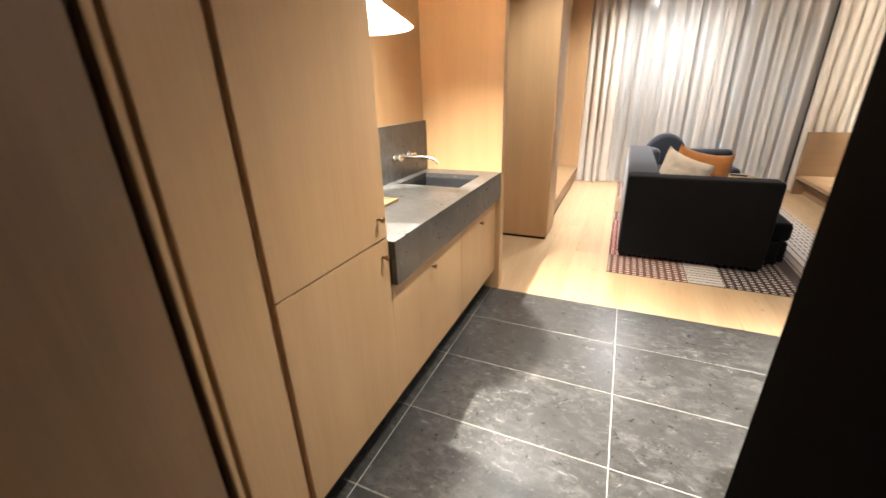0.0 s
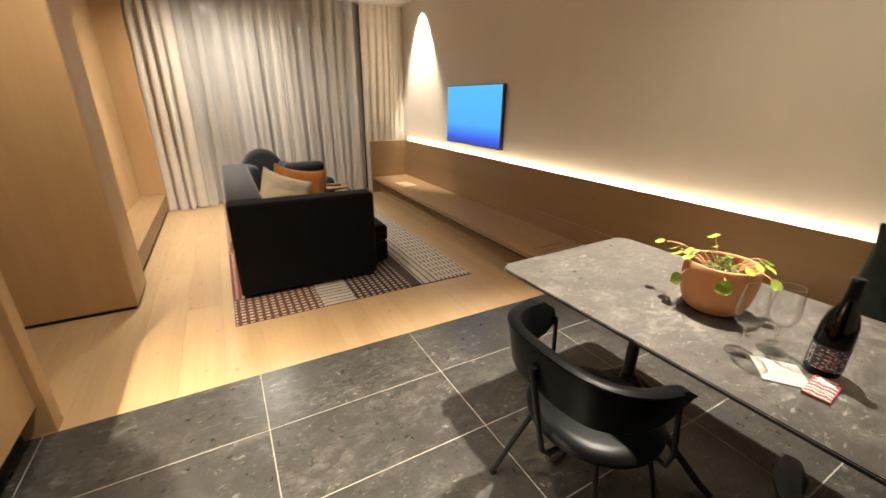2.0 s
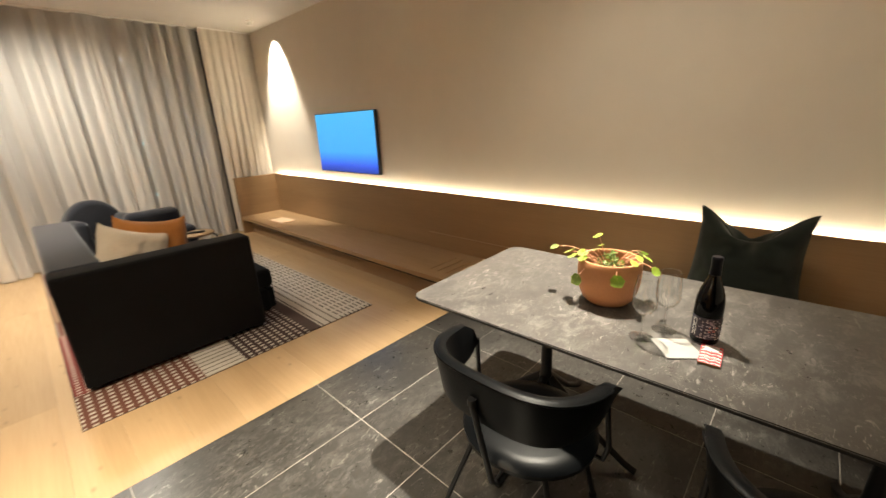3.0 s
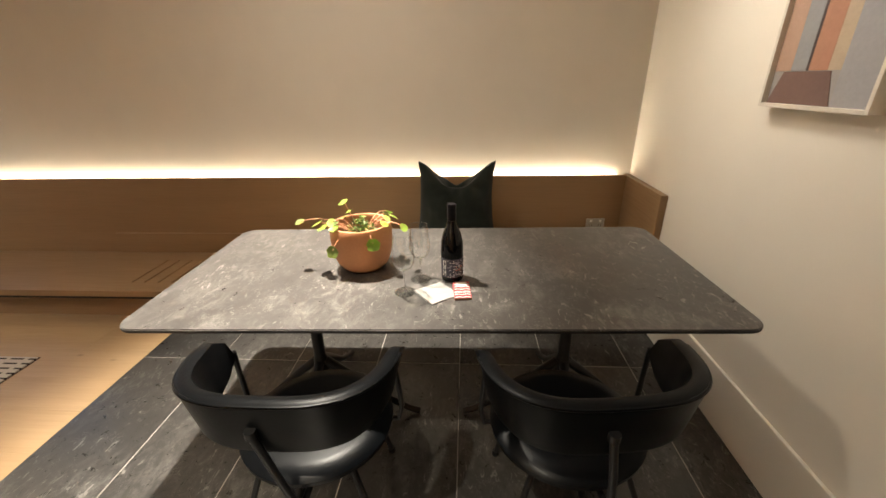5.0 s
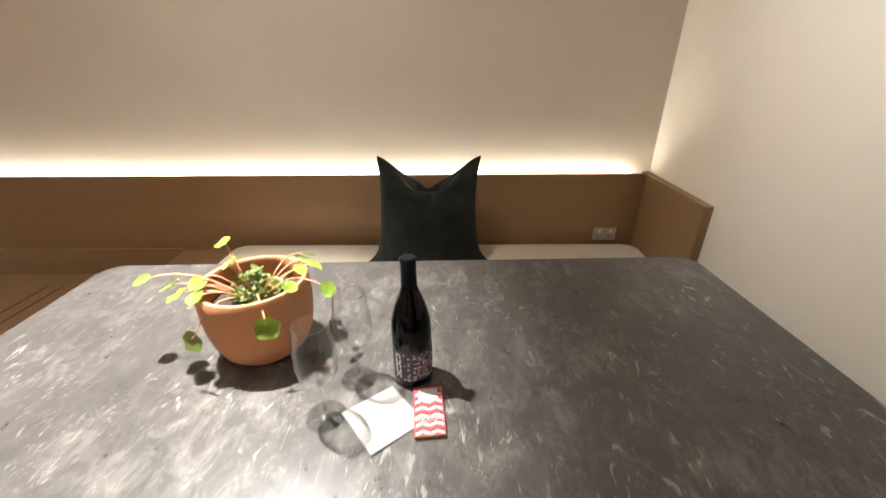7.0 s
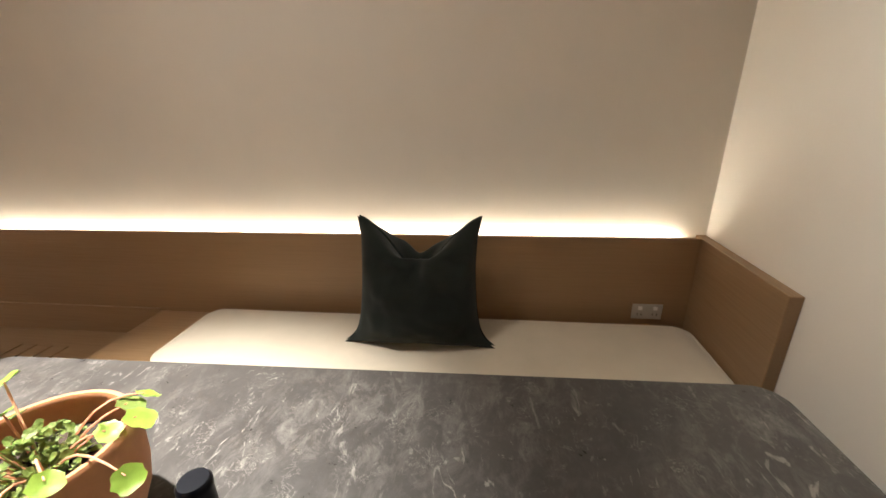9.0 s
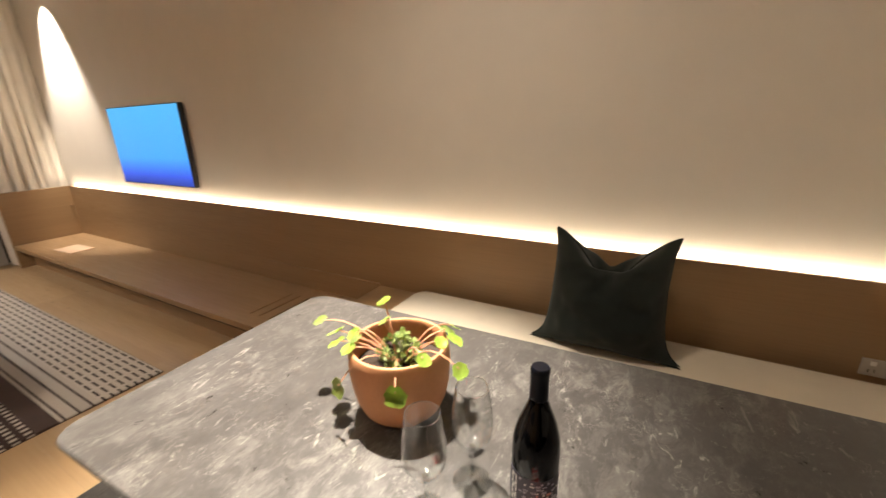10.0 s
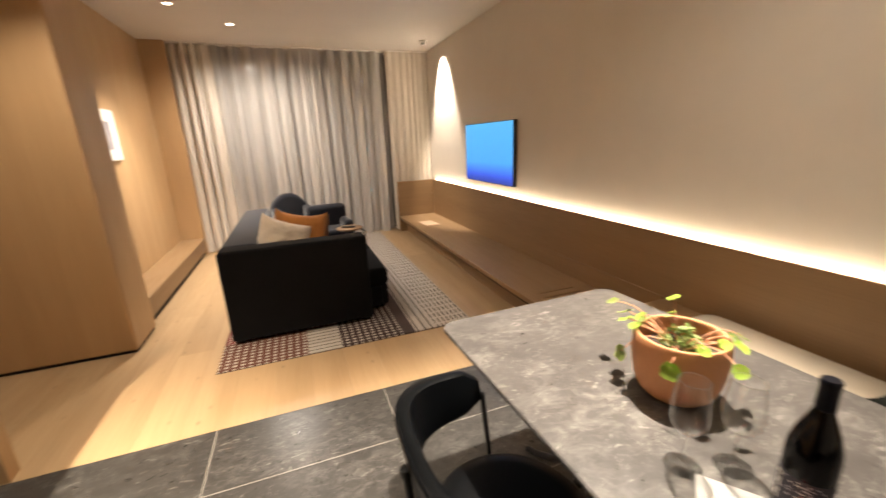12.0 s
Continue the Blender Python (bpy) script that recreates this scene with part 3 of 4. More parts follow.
tray = thing("tray", "small oak serving tray on the stone counter", "tray", (-1.085, 1.77, STONE_Z), 0)
tb = box(-0.13, 0.13, -0.16, 0.16, 0, 0.008, 0.002)
part("base", tb, OAK_X, tray)
for a in ((-0.13, 0.13, -0.16, -0.15), (-0.13, 0.13, 0.15, 0.16), (-0.13, -0.12, -0.15, 0.15), (0.12, 0.13, -0.15, 0.15)):
    part("rim", box(*a, 0.008, 0.016, 0.001), OAK_X, tray)
for k, (dx, dy) in enumerate(((0.035, 0.055), (-0.075, 0.085), (0.03, -0.075))):
    px, py = -1.085 + dx, 1.77 + dy
    cup = thing("cup", "speckled beige ceramic cup on a saucer" if k == 0 else "clear drinking tumbler on the tray", "cup", (px, py, STONE_Z + 0.0085))
    if k == 0:
        part("saucer", lathe([(0, 0), (0.035, 0), (0.062, 0.008), (0.062, 0.011), (0.034, 0.004), (0, 0.004)], 32), CERAMIC, cup, smooth=True)
        part("bowl", lathe([(0, 0.005), (0.032, 0.005), (0.042, 0.012), (0.046, 0.05), (0.046, 0.062), (0.042, 0.062), (0.040, 0.016), (0, 0.012)], 32), CERAMIC, cup, smooth=True)
    else:
        part("wall", lathe([(0, 0), (0.032, 0), (0.037, 0.075), (0.035, 0.075), (0.030, 0.006), (0, 0.006)], 32), GLASS, cup, smooth=True)
        part("rim", lathe([(0.0350, 0.0752), (0.0370, 0.0752), (0.0372, 0.0766), (0.0360, 0.0775), (0.0349, 0.0766)], 32, closed=True), GLASS_RIM, cup, smooth=True)

lamp = thing("wall_lamp", "white conical wall lamp, lit, on a white stem", "lamp", (BACK + 0.001, 2.005, 1.452))
part("stem", box(0, 0.03, -0.018, 0.018, 0.0, 0.14, 0.004), WHITE_ENAMEL, lamp)
part("arm", tube([(0.015, 0, 0.13), (0.03, -0.02, 0.22), (0.10, -0.10, 0.30), (0.27, -0.27, 0.315)], 0.006), WHITE_ENAMEL, lamp)
SH = (0.285, -0.255, 0.19)
part("shade", lathe([(0.016, 0.125), (0.03, 0.125), (0.205, 0.0), (0.200, -0.004), (0.028, 0.118), (0.016, 0.118)], 48, SH, True), glow("white_lit_shade", (1.0, 0.90, 0.74), 2.8), lamp, "glowing white enamel shade", True)
bulb_ob = part("bulb", lathe([(0, 0.04), (0.022, 0.05), (0.03, 0.07), (0.022, 0.095), (0.012, 0.115), (0, 0.115)], 20, SH), glow("warm_bulb", (1.0, 0.82, 0.58), 75), lamp, smooth=True)

# ---- passage and niche ----
nb = thing("niche_bench", "low oak bench shelf along the niche wall", "bench")
part("seat", box(-0.828, -0.552, 4.422, 6.866, 0.20, 0.24, 0.003), OAK_Y, nb)
part("front", box(-0.828, -0.565, 4.422, 6.866, 0.06, 0.20), OAK_Y, nb)
part("plinth", box(-0.828, -0.585, 4.422, 6.866, 0, 0.06), BLACK_GAP, nb)

pic = thing("framed_print", "small framed grey print in a white mount on the oak wall", "picture", (-0.828, 5.32, 1.575))
part("frame", box(0, 0.022, -0.19, 0.19, -0.225, 0.225, 0.002), WHITE_ENAMEL, pic)
part("print", box(0.022, 0.0245, -0.12, 0.05, -0.13, 0.12), plain("grey_print", (0.30, 0.27, 0.27), 0.8, grain=14, amount=0.45), pic)
slim = thing("wall_panel", "narrow pale upright panel fixed to the oak wall", "panel", (-0.828, 4.97, 1.48))
part("plate", box(0, 0.03, -0.04, 0.04, -0.24, 0.24, 0.004), plain("pale_plate", (0.62, 0.50, 0.40), 0.5), slim)

# ---- bench along the long wall ----
BX = 2.812
BT = 0.80
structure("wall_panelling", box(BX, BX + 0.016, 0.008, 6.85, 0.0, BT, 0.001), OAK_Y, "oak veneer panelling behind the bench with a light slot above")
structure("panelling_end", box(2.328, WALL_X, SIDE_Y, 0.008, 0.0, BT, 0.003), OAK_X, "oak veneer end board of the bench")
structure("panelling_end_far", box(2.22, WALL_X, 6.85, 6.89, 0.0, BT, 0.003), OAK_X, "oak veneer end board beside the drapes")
strip = thing("led_strip", "hidden warm white light strip in the slot above the panelling", "light strip")
part("profile", box(BX + 0.0165, WALL_X, 0.012, 6.848, 0.762, 0.772), WHITE_ENAMEL, strip)
part("diffuser", box(BX + 0.022, WALL_X - 0.008, 0.075, 6.846, 0.773, 0.779), glow("led_white", (1.0, 0.90, 0.70), 31), strip, "glowing diffuser")

shelf = thing("bench_shelf", "long low oak bench shelf over a set-back plinth, shade below coloured black", "bench")
SH_Y = [2.457, 2.872, 2.884, 2.962, 2.974, 3.052, 3.064, 3.134, 3.146, 6.848]
for y0, y1 in zip(SH_Y[0::2], SH_Y[1::2]):
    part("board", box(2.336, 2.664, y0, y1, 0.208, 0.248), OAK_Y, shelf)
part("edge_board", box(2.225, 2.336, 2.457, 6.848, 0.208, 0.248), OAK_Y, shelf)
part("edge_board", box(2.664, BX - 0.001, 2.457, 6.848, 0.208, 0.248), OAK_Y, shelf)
# black slab paints in the shade beneath the floating shelf
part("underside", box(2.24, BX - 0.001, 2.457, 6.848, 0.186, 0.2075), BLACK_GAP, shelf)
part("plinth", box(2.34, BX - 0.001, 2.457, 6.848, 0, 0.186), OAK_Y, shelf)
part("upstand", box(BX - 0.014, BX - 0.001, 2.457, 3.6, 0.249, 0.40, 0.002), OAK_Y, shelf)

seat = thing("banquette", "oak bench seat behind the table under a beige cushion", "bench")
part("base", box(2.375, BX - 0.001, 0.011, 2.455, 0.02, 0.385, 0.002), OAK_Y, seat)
part("plinth", box(2.42, BX - 0.001, 0.011, 2.455, 0, 0.02), BLACK_GAP, seat)
pad = thing("seat_cushion", "long beige piped seat cushion on the oak bench", "cushion")
pb = bmesh.new()
edge = []
for cx, cy, a0 in ((BX - 0.115, 0.090, -90), (BX - 0.115, 2.06, 0), (2.415, 2.06, 90), (2.415, 0.090, 180)):
    for k in range(9):
        a = radians(a0 + 90 * k / 8)
        edge.append((cx, cy, math.cos(a), math.sin(a)))
rows = []
for z, grow in ((0.3855, 0.055), (0.392, 0.067), (0.405, 0.072), (0.418, 0.072), (0.430, 0.066), (0.436, 0.052), (0.438, 0.02)):
    rows.append([pb.verts.new((cx + grow * c, cy + grow * s, z)) for cx, cy, c, s in edge])
for p, q in zip(rows, rows[1:]):
    for k in range(len(edge)):
        j = (k + 1) % len(edge)
        pb.faces.new((p[k], p[j], q[j], q[k]))
pb.faces.new(rows[0])
pb.faces.new(rows[-1])
part("pad", pb, SEAT_CLOTH, pad, smooth=True)
rim = [(2.352, 0.026), (BX - 0.050, 0.026), (BX - 0.050, 2.123), (2.352, 2.123)]


def loop_tube(pts, r, rad, z):
    """Piping around a rounded rectangle."""
    x0, x1 = pts[0][0], pts[1][0]
    y0, y1 = pts[0][1], pts[2][1]
    out = []
    for cx, cy, a0 in ((x1 - r, y0 + r, -90), (x1 - r, y1 - r, 0), (x0 + r, y1 - r, 90), (x0 + r, y0 + r, 180)):
        for k in range(7):
            a = radians(a0 + 15 * k)
            out.append((cx + r * math.cos(a), cy + r * math.sin(a), z))
    out.append(out[0])
    return tube(out, rad, 8)


part("piping", loop_tube(rim, 0.066, 0.005, 0.431), SEAT_CLOTH, pad, "beige piped edge", True)

booklet = thing("leaflet", "pale leaflet lying on the bench shelf", "leaflet", (2.46, 6.08, 0.2485), 4)
part("sheet", box(-0.10, 0.10, -0.17, 0.17, 0, 0.006, 0.001), plain("pale_leaflet", (0.58, 0.40, 0.27), 0.5), booklet)

sock = thing("power_socket", "white double power socket set in the oak panelling", "socket", (BX, 0.166, 0.475))
part("plate", box(-0.008, 0, -0.06, 0.06, -0.034, 0.034, 0.002), plain("socket_white", (0.44, 0.40, 0.34), 0.4), sock)
for dy in (-0.03, 0.03):
    part("switch", box(-0.012, -0.008, dy - 0.008, dy + 0.008, 0.010, 0.026, 0.001), WHITE_ENAMEL, sock)
    for sx in (-0.008, 0.008):
        part("slot", box(-0.0088, -0.0078, dy + sx - 0.0012, dy + sx + 0.0012, -0.018, -0.006), BLACK_GAP, sock)
hook = thing("wall_hook", "small brass hook on the oak end board", "hook", (2.78, 6.848, 0.58))
part("peg", tube([(0, 0.004, 0), (0, -0.03, 0), (0, -0.04, 0.012)], 0.006), BRASS, hook)

gp = thing("scatter_cushion", "dark green square cushion with a chopped dent, on the bench", "cushion", (2.595, 1.098, 0.440), 0)
gb = cushion(0.462, 0.505, 0.21, notch=0.225, n=44, seed=5, round_off=0.03, pinch=0.10)
for v in gb.verts:
    x, y, h = v.co
    flap = math.exp(-max(0.0, h) / 0.055)
    spread = 1.0 + 0.33 * flap + 0.06 * math.sin(math.pi * min(1.0, h / 0.42))
    lean_out = 0.014 * max(0.0, (h - 0.30) / 0.2) * (1 if x > 0 else 0.2)
    crease = 0.018 * math.exp(-(x / 0.035) ** 2) * max(0.0, min(1.0, (h - 0.16) / 0.2))
    fold = 0.010 * math.sin(22 * x + 30 * h) * math.exp(-((abs(x) - 0.12) / 0.06) ** 2) * math.exp(-((h - 0.30) / 0.10) ** 2)
    y -= math.copysign(crease, y) if abs(y) > 0.02 else 0.0
    h -= 0.012
    v.co = Vector((-y * 1.05 + fold + 0.22 * h - 0.045, -x * spread - lean_out * (1 if x > 0 else -1), h + 0.010 * max(0.0, 1 - h / 0.06) * (x / 0.25) ** 2))
part("cover", gb, GREEN, gp, smooth=True)

# ---- television ----
tv = thing("television", "wall-mounted flat television with a lit blue screen", "television", (WALL_X, 4.90, 1.245))
part("housing", box(-0.055, -0.012, -0.58, 0.58, -0.335, 0.335, 0.004), SCREEN_DARK, tv)
part("screen", box(-0.0575, -0.0552, -0.572, 0.572, -0.327, 0.327), SCREEN, tv, "bright blue lit screen")
part("bracket", box(-0.012, 0.0, -0.2, 0.2, -0.15, 0.15), BLACK_METAL, tv)

# ---- painting ----
art = thing("painting", "abstract painting of upright bars in a pale box frame", "painting", (1.585, SIDE_Y, 1.648))
for a in ((-0.205, -0.193, -0.37, 0.37), (0.193, 0.205, -0.37, 0.37), (-0.193, 0.193, -0.37, -0.358), (-0.193, 0.193, 0.358, 0.37)):
    part("frame", box(a[0], a[1], 0.0, 0.045, a[2], a[3], 0.001), plain("pale_frame", (0.66, 0.60, 0.52), 0.5), art)
part("canvas", box(-0.193, 0.193, 0.002, 0.026, -0.358, 0.358), plain("canvas_grey", (0.30, 0.28, 0.27), 0.85), art)
bars = [
    ((-0.193, -0.06), (0.30, 0.29, 0.30)),
    ((-0.06, -0.015), (0.42, 0.33, 0.24)),
    ((-0.015, 0.055), (0.40, 0.20, 0.13)),
    ((0.055, 0.065), (0.07, 0.05, 0.05)),
    ((0.065, 0.125), (0.27, 0.27, 0.28)),
    ((0.125, 0.193), (0.42, 0.27, 0.20)),
]
for k, ((a, b), c) in enumerate(bars):
    part("bar", box(a, b - 0.001, 0.026, 0.0275, -0.26 if k else -0.358, 0.358), plain("paint_bar", c, 0.85, grain=90, amount=0.12), art)
tri = bmesh.new()
vs = [tri.verts.new(p) for p in ((-0.058, 0.0262, -0.357), (0.192, 0.0262, -0.357), (0.15, 0.0262, -0.262), (-0.03, 0.0262, -0.262))]
tri.faces.new(vs)
ext = bmesh.ops.extrude_face_region(tri, geom=list(tri.faces))
bmesh.ops.translate(tri, vec=(0, 0.002, 0), verts=[v for v in ext["geom"] if isinstance(v, bmesh.types.BMVert)])
part("base_shape", tri, plain("paint_umber", (0.17, 0.10, 0.085), 0.85, grain=90), art)

# ---- dining table ----
table = thing("dining_table", "dark marble dining table on two black pedestals", "table", (1.590, 1.142, 0), 1.5)
TW, TL, TR = 0.820, 1.870, 0.06
tp = bmesh.new()
out = []
for cx, cy, a0 in ((TW / 2 - TR, -TL / 2 + TR, -90), (TW / 2 - TR, TL / 2 - TR, 0), (-TW / 2 + TR, TL / 2 - TR, 90), (-TW / 2 + TR, -TL / 2 + TR, 180)):
    for k in range(9):
        a = radians(a0 + 90 * k / 8)
        out.append(tp.verts.new((cx + TR * math.cos(a), cy + TR * math.sin(a), TABLE_Z - 0.014)))
face = tp.faces.new(out)
ext = bmesh.ops.extrude_face_region(tp, geom=[face])
bmesh.ops.translate(tp, vec=(0, 0, 0.014), verts=[v for v in ext["geom"] if isinstance(v, bmesh.types.BMVert)])
bmesh.ops.bevel(tp, geom=[e for e in tp.edges if abs(e.verts[0].co.z - e.verts[1].co.z) < 1e-5], offset=0.003, segments=2, affect="EDGES")
bmesh.ops.recalc_face_normals(tp, faces=tp.faces)
for f in tp.faces:
    f.material_index = 0 if f.normal.z > 0.5 else 1
part("tabletop", tp, [TOP, EDGE_BLACK], table)
part("subframe", box(-0.12, 0.12, -0.62, 0.62, TABLE_Z - 0.034, TABLE_Z - 0.0145), BLACK_METAL, table)
for py in (-0.51, 0.51):
    part("column", lathe([(0, 0.10), (0.026, 0.10), (0.034, 0.16), (0.03, 0.30), (0.024, 0.34), (0.024, 0.67), (0.05, 0.703), (0, 0.7055)], 20, (0, py, 0)), BLACK_METAL, table, smooth=True)
    for a in (0, 90, 180, 270):
        dx, dy = math.cos(radians(a)), math.sin(radians(a))
        leg = tube([(0.02 * dx, py + 0.02 * dy, 0.30), (0.10 * dx, py + 0.10 * dy, 0.235), (0.24 * dx, py + 0.24 * dy, 0.11), (0.36 * dx, py + 0.36 * dy, 0.035), (0.41 * dx, py + 0.41 * dy, 0.016)], [0.020, 0.018, 0.015, 0.014, 0.015], 10)
        part("foot", leg, BLACK_METAL, table, smooth=True)


# ---- chairs ----
def dining_chair(place, turn):
    """A tub-backed chair; it faces +x, its seat centre over the origin."""
    ch = thing("dining_chair", "black leather tub-back dining chair on thin black metal legs", "chair", place, turn, "chairs at the dining table")
    prof = [(0, 0.402), (0.155, 0.402), (0.190, 0.410), (0.211, 0.425), (0.213, 0.440), (0.200, 0.453), (0.16, 0.460), (0, 0.456)]
    sbm = lathe(prof, 44)
    for v in sbm.verts:
        v.co.y *= 1.06
        if v.co.x > 0:
            v.co.x *= 1.04
    part("seat", sbm, BLACK_LEATHER, ch, smooth=True)
    bm = bmesh.new()
    n = 40
    rings = []
    cs = [(-0.5, -1), (0.2, -1), (0.85, -0.97), (1.0, -0.8), (1.0, 0.0), (1.0, 0.74), (0.95, 0.95), (0.45, 1.0), (-0.45, 1.0), (-0.95, 0.95), (-1.0, 0.74), (-1.0, 0.0), (-1.0, -0.8), (-0.85, -0.97)]
    for i in range(n + 1):
        s = i / n * 2 - 1
        a = radians(180 + 94 * s)
        ca, sa = (math.copysign(abs(q) ** 0.68, q) for q in (math.cos(a), math.sin(a)))
        c = Vector((-0.015 + 0.250 * ca, 0.255 * sa, 0))
        normal = Vector((math.cos(a), math.sin(a), 0)).normalized()
        end = abs(s)
        c.y += math.copysign(0.016 * end ** 4, c.y)
        half_h = 0.082 - 0.020 * end ** 2
        mid = 0.684 - 0.010 * end ** 2
        if end > 0.93:
            half_h *= math.sqrt(max(0.12, 1 - ((end - 0.93) / 0.07) ** 2 * 0.85))
        th = 0.019 if end < 0.95 else 0.015
        ring = []
        for q, r in cs:
            ring.append(bm.verts.new(c + normal * (q * th + (0.012 * r - 0.02)) + Vector((0, 0, mid + half_h * r))))
        rings.append(ring)
    m = len(cs)
    for A, B in zip(rings, rings[1:]):
        for k in range(m):
            bm.faces.new((A[k], A[(k + 1) % m], B[(k + 1) % m], B[k]))
    bm.faces.new(rings[0])
    bm.faces.new(rings[-1])
    part("backrest", bm, BLACK_LEATHER, ch, smooth=True)
    # piping along the top of the back
    top = []
    for i in range(n + 1):
        s = i / n * 2 - 1
        a = radians(180 + 87 * s)
        end = abs(s)
        zz = 0.684 - 0.010 * end ** 2 + 0.082 - 0.020 * end ** 2 - 0.004
        ca, sa = (math.copysign(abs(q) ** 0.68, q) for q in (math.cos(a), math.sin(a)))
        top.append((-0.015 + 0.258 * ca, 0.263 * sa + math.copysign(0.014 * end ** 4, sa), zz))
    part("piping", tube(top, 0.004, 6), BLACK_LEATHER, ch, smooth=True)
    for fx, fy, tx, ty in ((-0.205, 0.245, -0.12, 0.13), (-0.205, -0.245, -0.12, -0.13), (0.25, 0.15, 0.13, 0.12), (0.25, -0.15, 0.13, -0.12)):
        leg = part("leg", tube([(tx, ty, 0.394), ((tx + fx) / 2, (ty + fy) / 2, 0.21), (fx, fy, 0.012)], 0.0095), BLACK_METAL, ch, smooth=True)
        cap = lathe([(0, 0), (0.014, 0.002), (0.015, 0.012), (0.011, 0.022), (0, 0.024)], 14, (fx, fy, 0))
        part("foot_cap", cap, BLACK_METAL, leg, smooth=True)
    part("underframe", tube([(-0.12, 0.13, 0.388), (0.13, 0.12, 0.388), (0.13, -0.12, 0.388), (-0.12, -0.13, 0.388), (-0.12, 0.13, 0.388)], 0.008), BLACK_METAL, ch, smooth=True)
    part("back_rod", tube([(-0.14, -0.03, 0.388), (-0.22, -0.03, 0.385), (-0.245, -0.026, 0.41), (-0.262, -0.004, 0.55), (-0.272, 0.02, 0.68)], 0.0095), BLACK_METAL, ch, smooth=True)
    part("rivet", lathe([(0, -0.012), (0.013, -0.010), (0.013, 0.010), (0, 0.012)], 12, (-0.272, 0.02, 0.685)), BLACK_METAL, ch, smooth=True)
    for sy in (1, -1):
        part("arm_rod", tube([(0.06, sy * 0.16, 0.388), (0.055, sy * 0.235, 0.395), (0.055, sy * 0.248, 0.45), (0.03, sy * 0.236, 0.66)], 0.0085), BLACK_METAL, ch, smooth=True)
    return ch


chair = dining_chair((1.136, 1.484, 0), 0)
copy_thing(chair, pose(1.158, 0.737, 0, 0, 0, 7))

# ---- on the table ----
PX, PY = 1.590, 1.421
pot = thing("plant_pot", "round terracotta bowl holding a trailing pilea plant", "plant pot", (PX, PY, TABLE_Z))
part("bowl", lathe([(0, 0.0), (0.058, 0.0), (0.074, 0.006), (0.090, 0.022), (0.102, 0.050), (0.109, 0.085), (0.112, 0.120), (0.1115, 0.150), (0.1095, 0.170), (0.107, 0.1745), (0.101, 0.1745), (0.0985, 0.170), (0.100, 0.140), (0.100, 0.11), (0.092, 0.05), (0, 0.04)], 64), TERRACOTTA, pot, smooth=True)
part("soil", lathe([(0, 0.128), (0.05, 0.126), (0.0995, 0.12), (0.0995, 0.11), (0, 0.11)], 32), SOIL, pot, smooth=True)


def leaf_mesh(r, cup=0.15, seed=0):
    """A round pilea leaf with a scalloped rim."""
    rnd = random.Random(seed)
    bm = bmesh.new()
    n = 18
    mid = bm.verts.new((0, 0, -cup * r))
    inner, outer = [], []
    for k in range(n):
        a = 2 * math.pi * k / n
        w = 1 + 0.07 * math.cos(a * 7) + rnd.uniform(-0.04, 0.04) - (0.22 if k == 0 else 0)
        inner.append(bm.verts.new((0.55 * r * math.cos(a), 0.55 * r * math.sin(a), -0.35 * cup * r)))
        outer.append(bm.verts.new((r * w * math.cos(a), r * w * math.sin(a), rnd.uniform(-0.08, 0.12) * r)))
    for k in range(n):
        j = (k + 1) % n
        bm.faces.new((mid, inner[k], inner[j]))
        bm.faces.new((inner[k], outer[k], outer[j], inner[j]))
    ret = bmesh.ops.solidify(bm, geom=list(bm.faces), thickness=0.0008)
    return bm


plant = thing("pilea_plant", "trailing green plant with round leaves on pinkish stems", "plant", (PX, PY, TABLE_Z + 0.122))
rnd = random.Random(21)
# azimuth, reach, height of the leaf, radius, hanging
SPRAYS = [
    (95, 0.212, 0.048, 0.018, 0.0), (107, 0.145, 0.066, 0.022, 0.25), (122, 0.130, 0.060, 0.021, 0.2), (140, 0.105, 0.062, 0.018, 0.2),
    (150, 0.142, -0.020, 0.023, 0.9), (211, 0.134, 0.004, 0.023, 0.92), (262, 0.160, 0.030, 0.018, 0.5), (296, 0.120, 0.060, 0.021, 0.3),
    (311, 0.105, 0.066, 0.020, 0.25), (240, 0.112, 0.056, 0.017, 0.3), (58, 0.074, 0.118, 0.019, 0.0), (75, 0.040, 0.092, 0.014, 0.2),
    (128, 0.088, 0.070, 0.016, 0.15), (112, 0.098, 0.054, 0.017, 0.2),
    (285, 0.092, 0.062, 0.016, 0.2), (318, 0.126, 0.050, 0.017, 0.35), (60, 0.080, 0.060, 0.013, 0.1),
]
for k, (az, reach, h, r, hang) in enumerate(SPRAYS):
    dx, dy = math.cos(radians(az)), math.sin(radians(az))
    pts = []
    for q in range(7):
        u = q / 6
        lift = 0.045 * math.sin(math.pi * min(1, u * 0.9)) if h < 0.06 else 0.02 * math.sin(math.pi * u)
        pts.append((dx * (0.012 + (reach - 0.012) * u), dy * (0.012 + (reach - 0.012) * u), 0.004 + (h - 0.004) * u ** 1.4 + lift))
    part("stem", tube(pts, [0.0016] * 6 + [0.0010], 6), STEM, plant, "thin pinkish stem", True)
    lm = leaf_mesh(r, 0.2, k)
    tip = Vector(pts[-1])
    rot = Euler((rnd.uniform(-0.4, 0.4), radians(12 + 70 * hang), radians(az))).to_matrix().to_4x4()
    for v in lm.verts:
        v.co = (Matrix.Translation(tip) @ rot) @ (v.co + Vector((r * 0.3, 0, 0)))
    part("leaf", lm, LEAF if k % 4 else LEAF_DARK, plant, smooth=True)
tuft = bmesh.new()
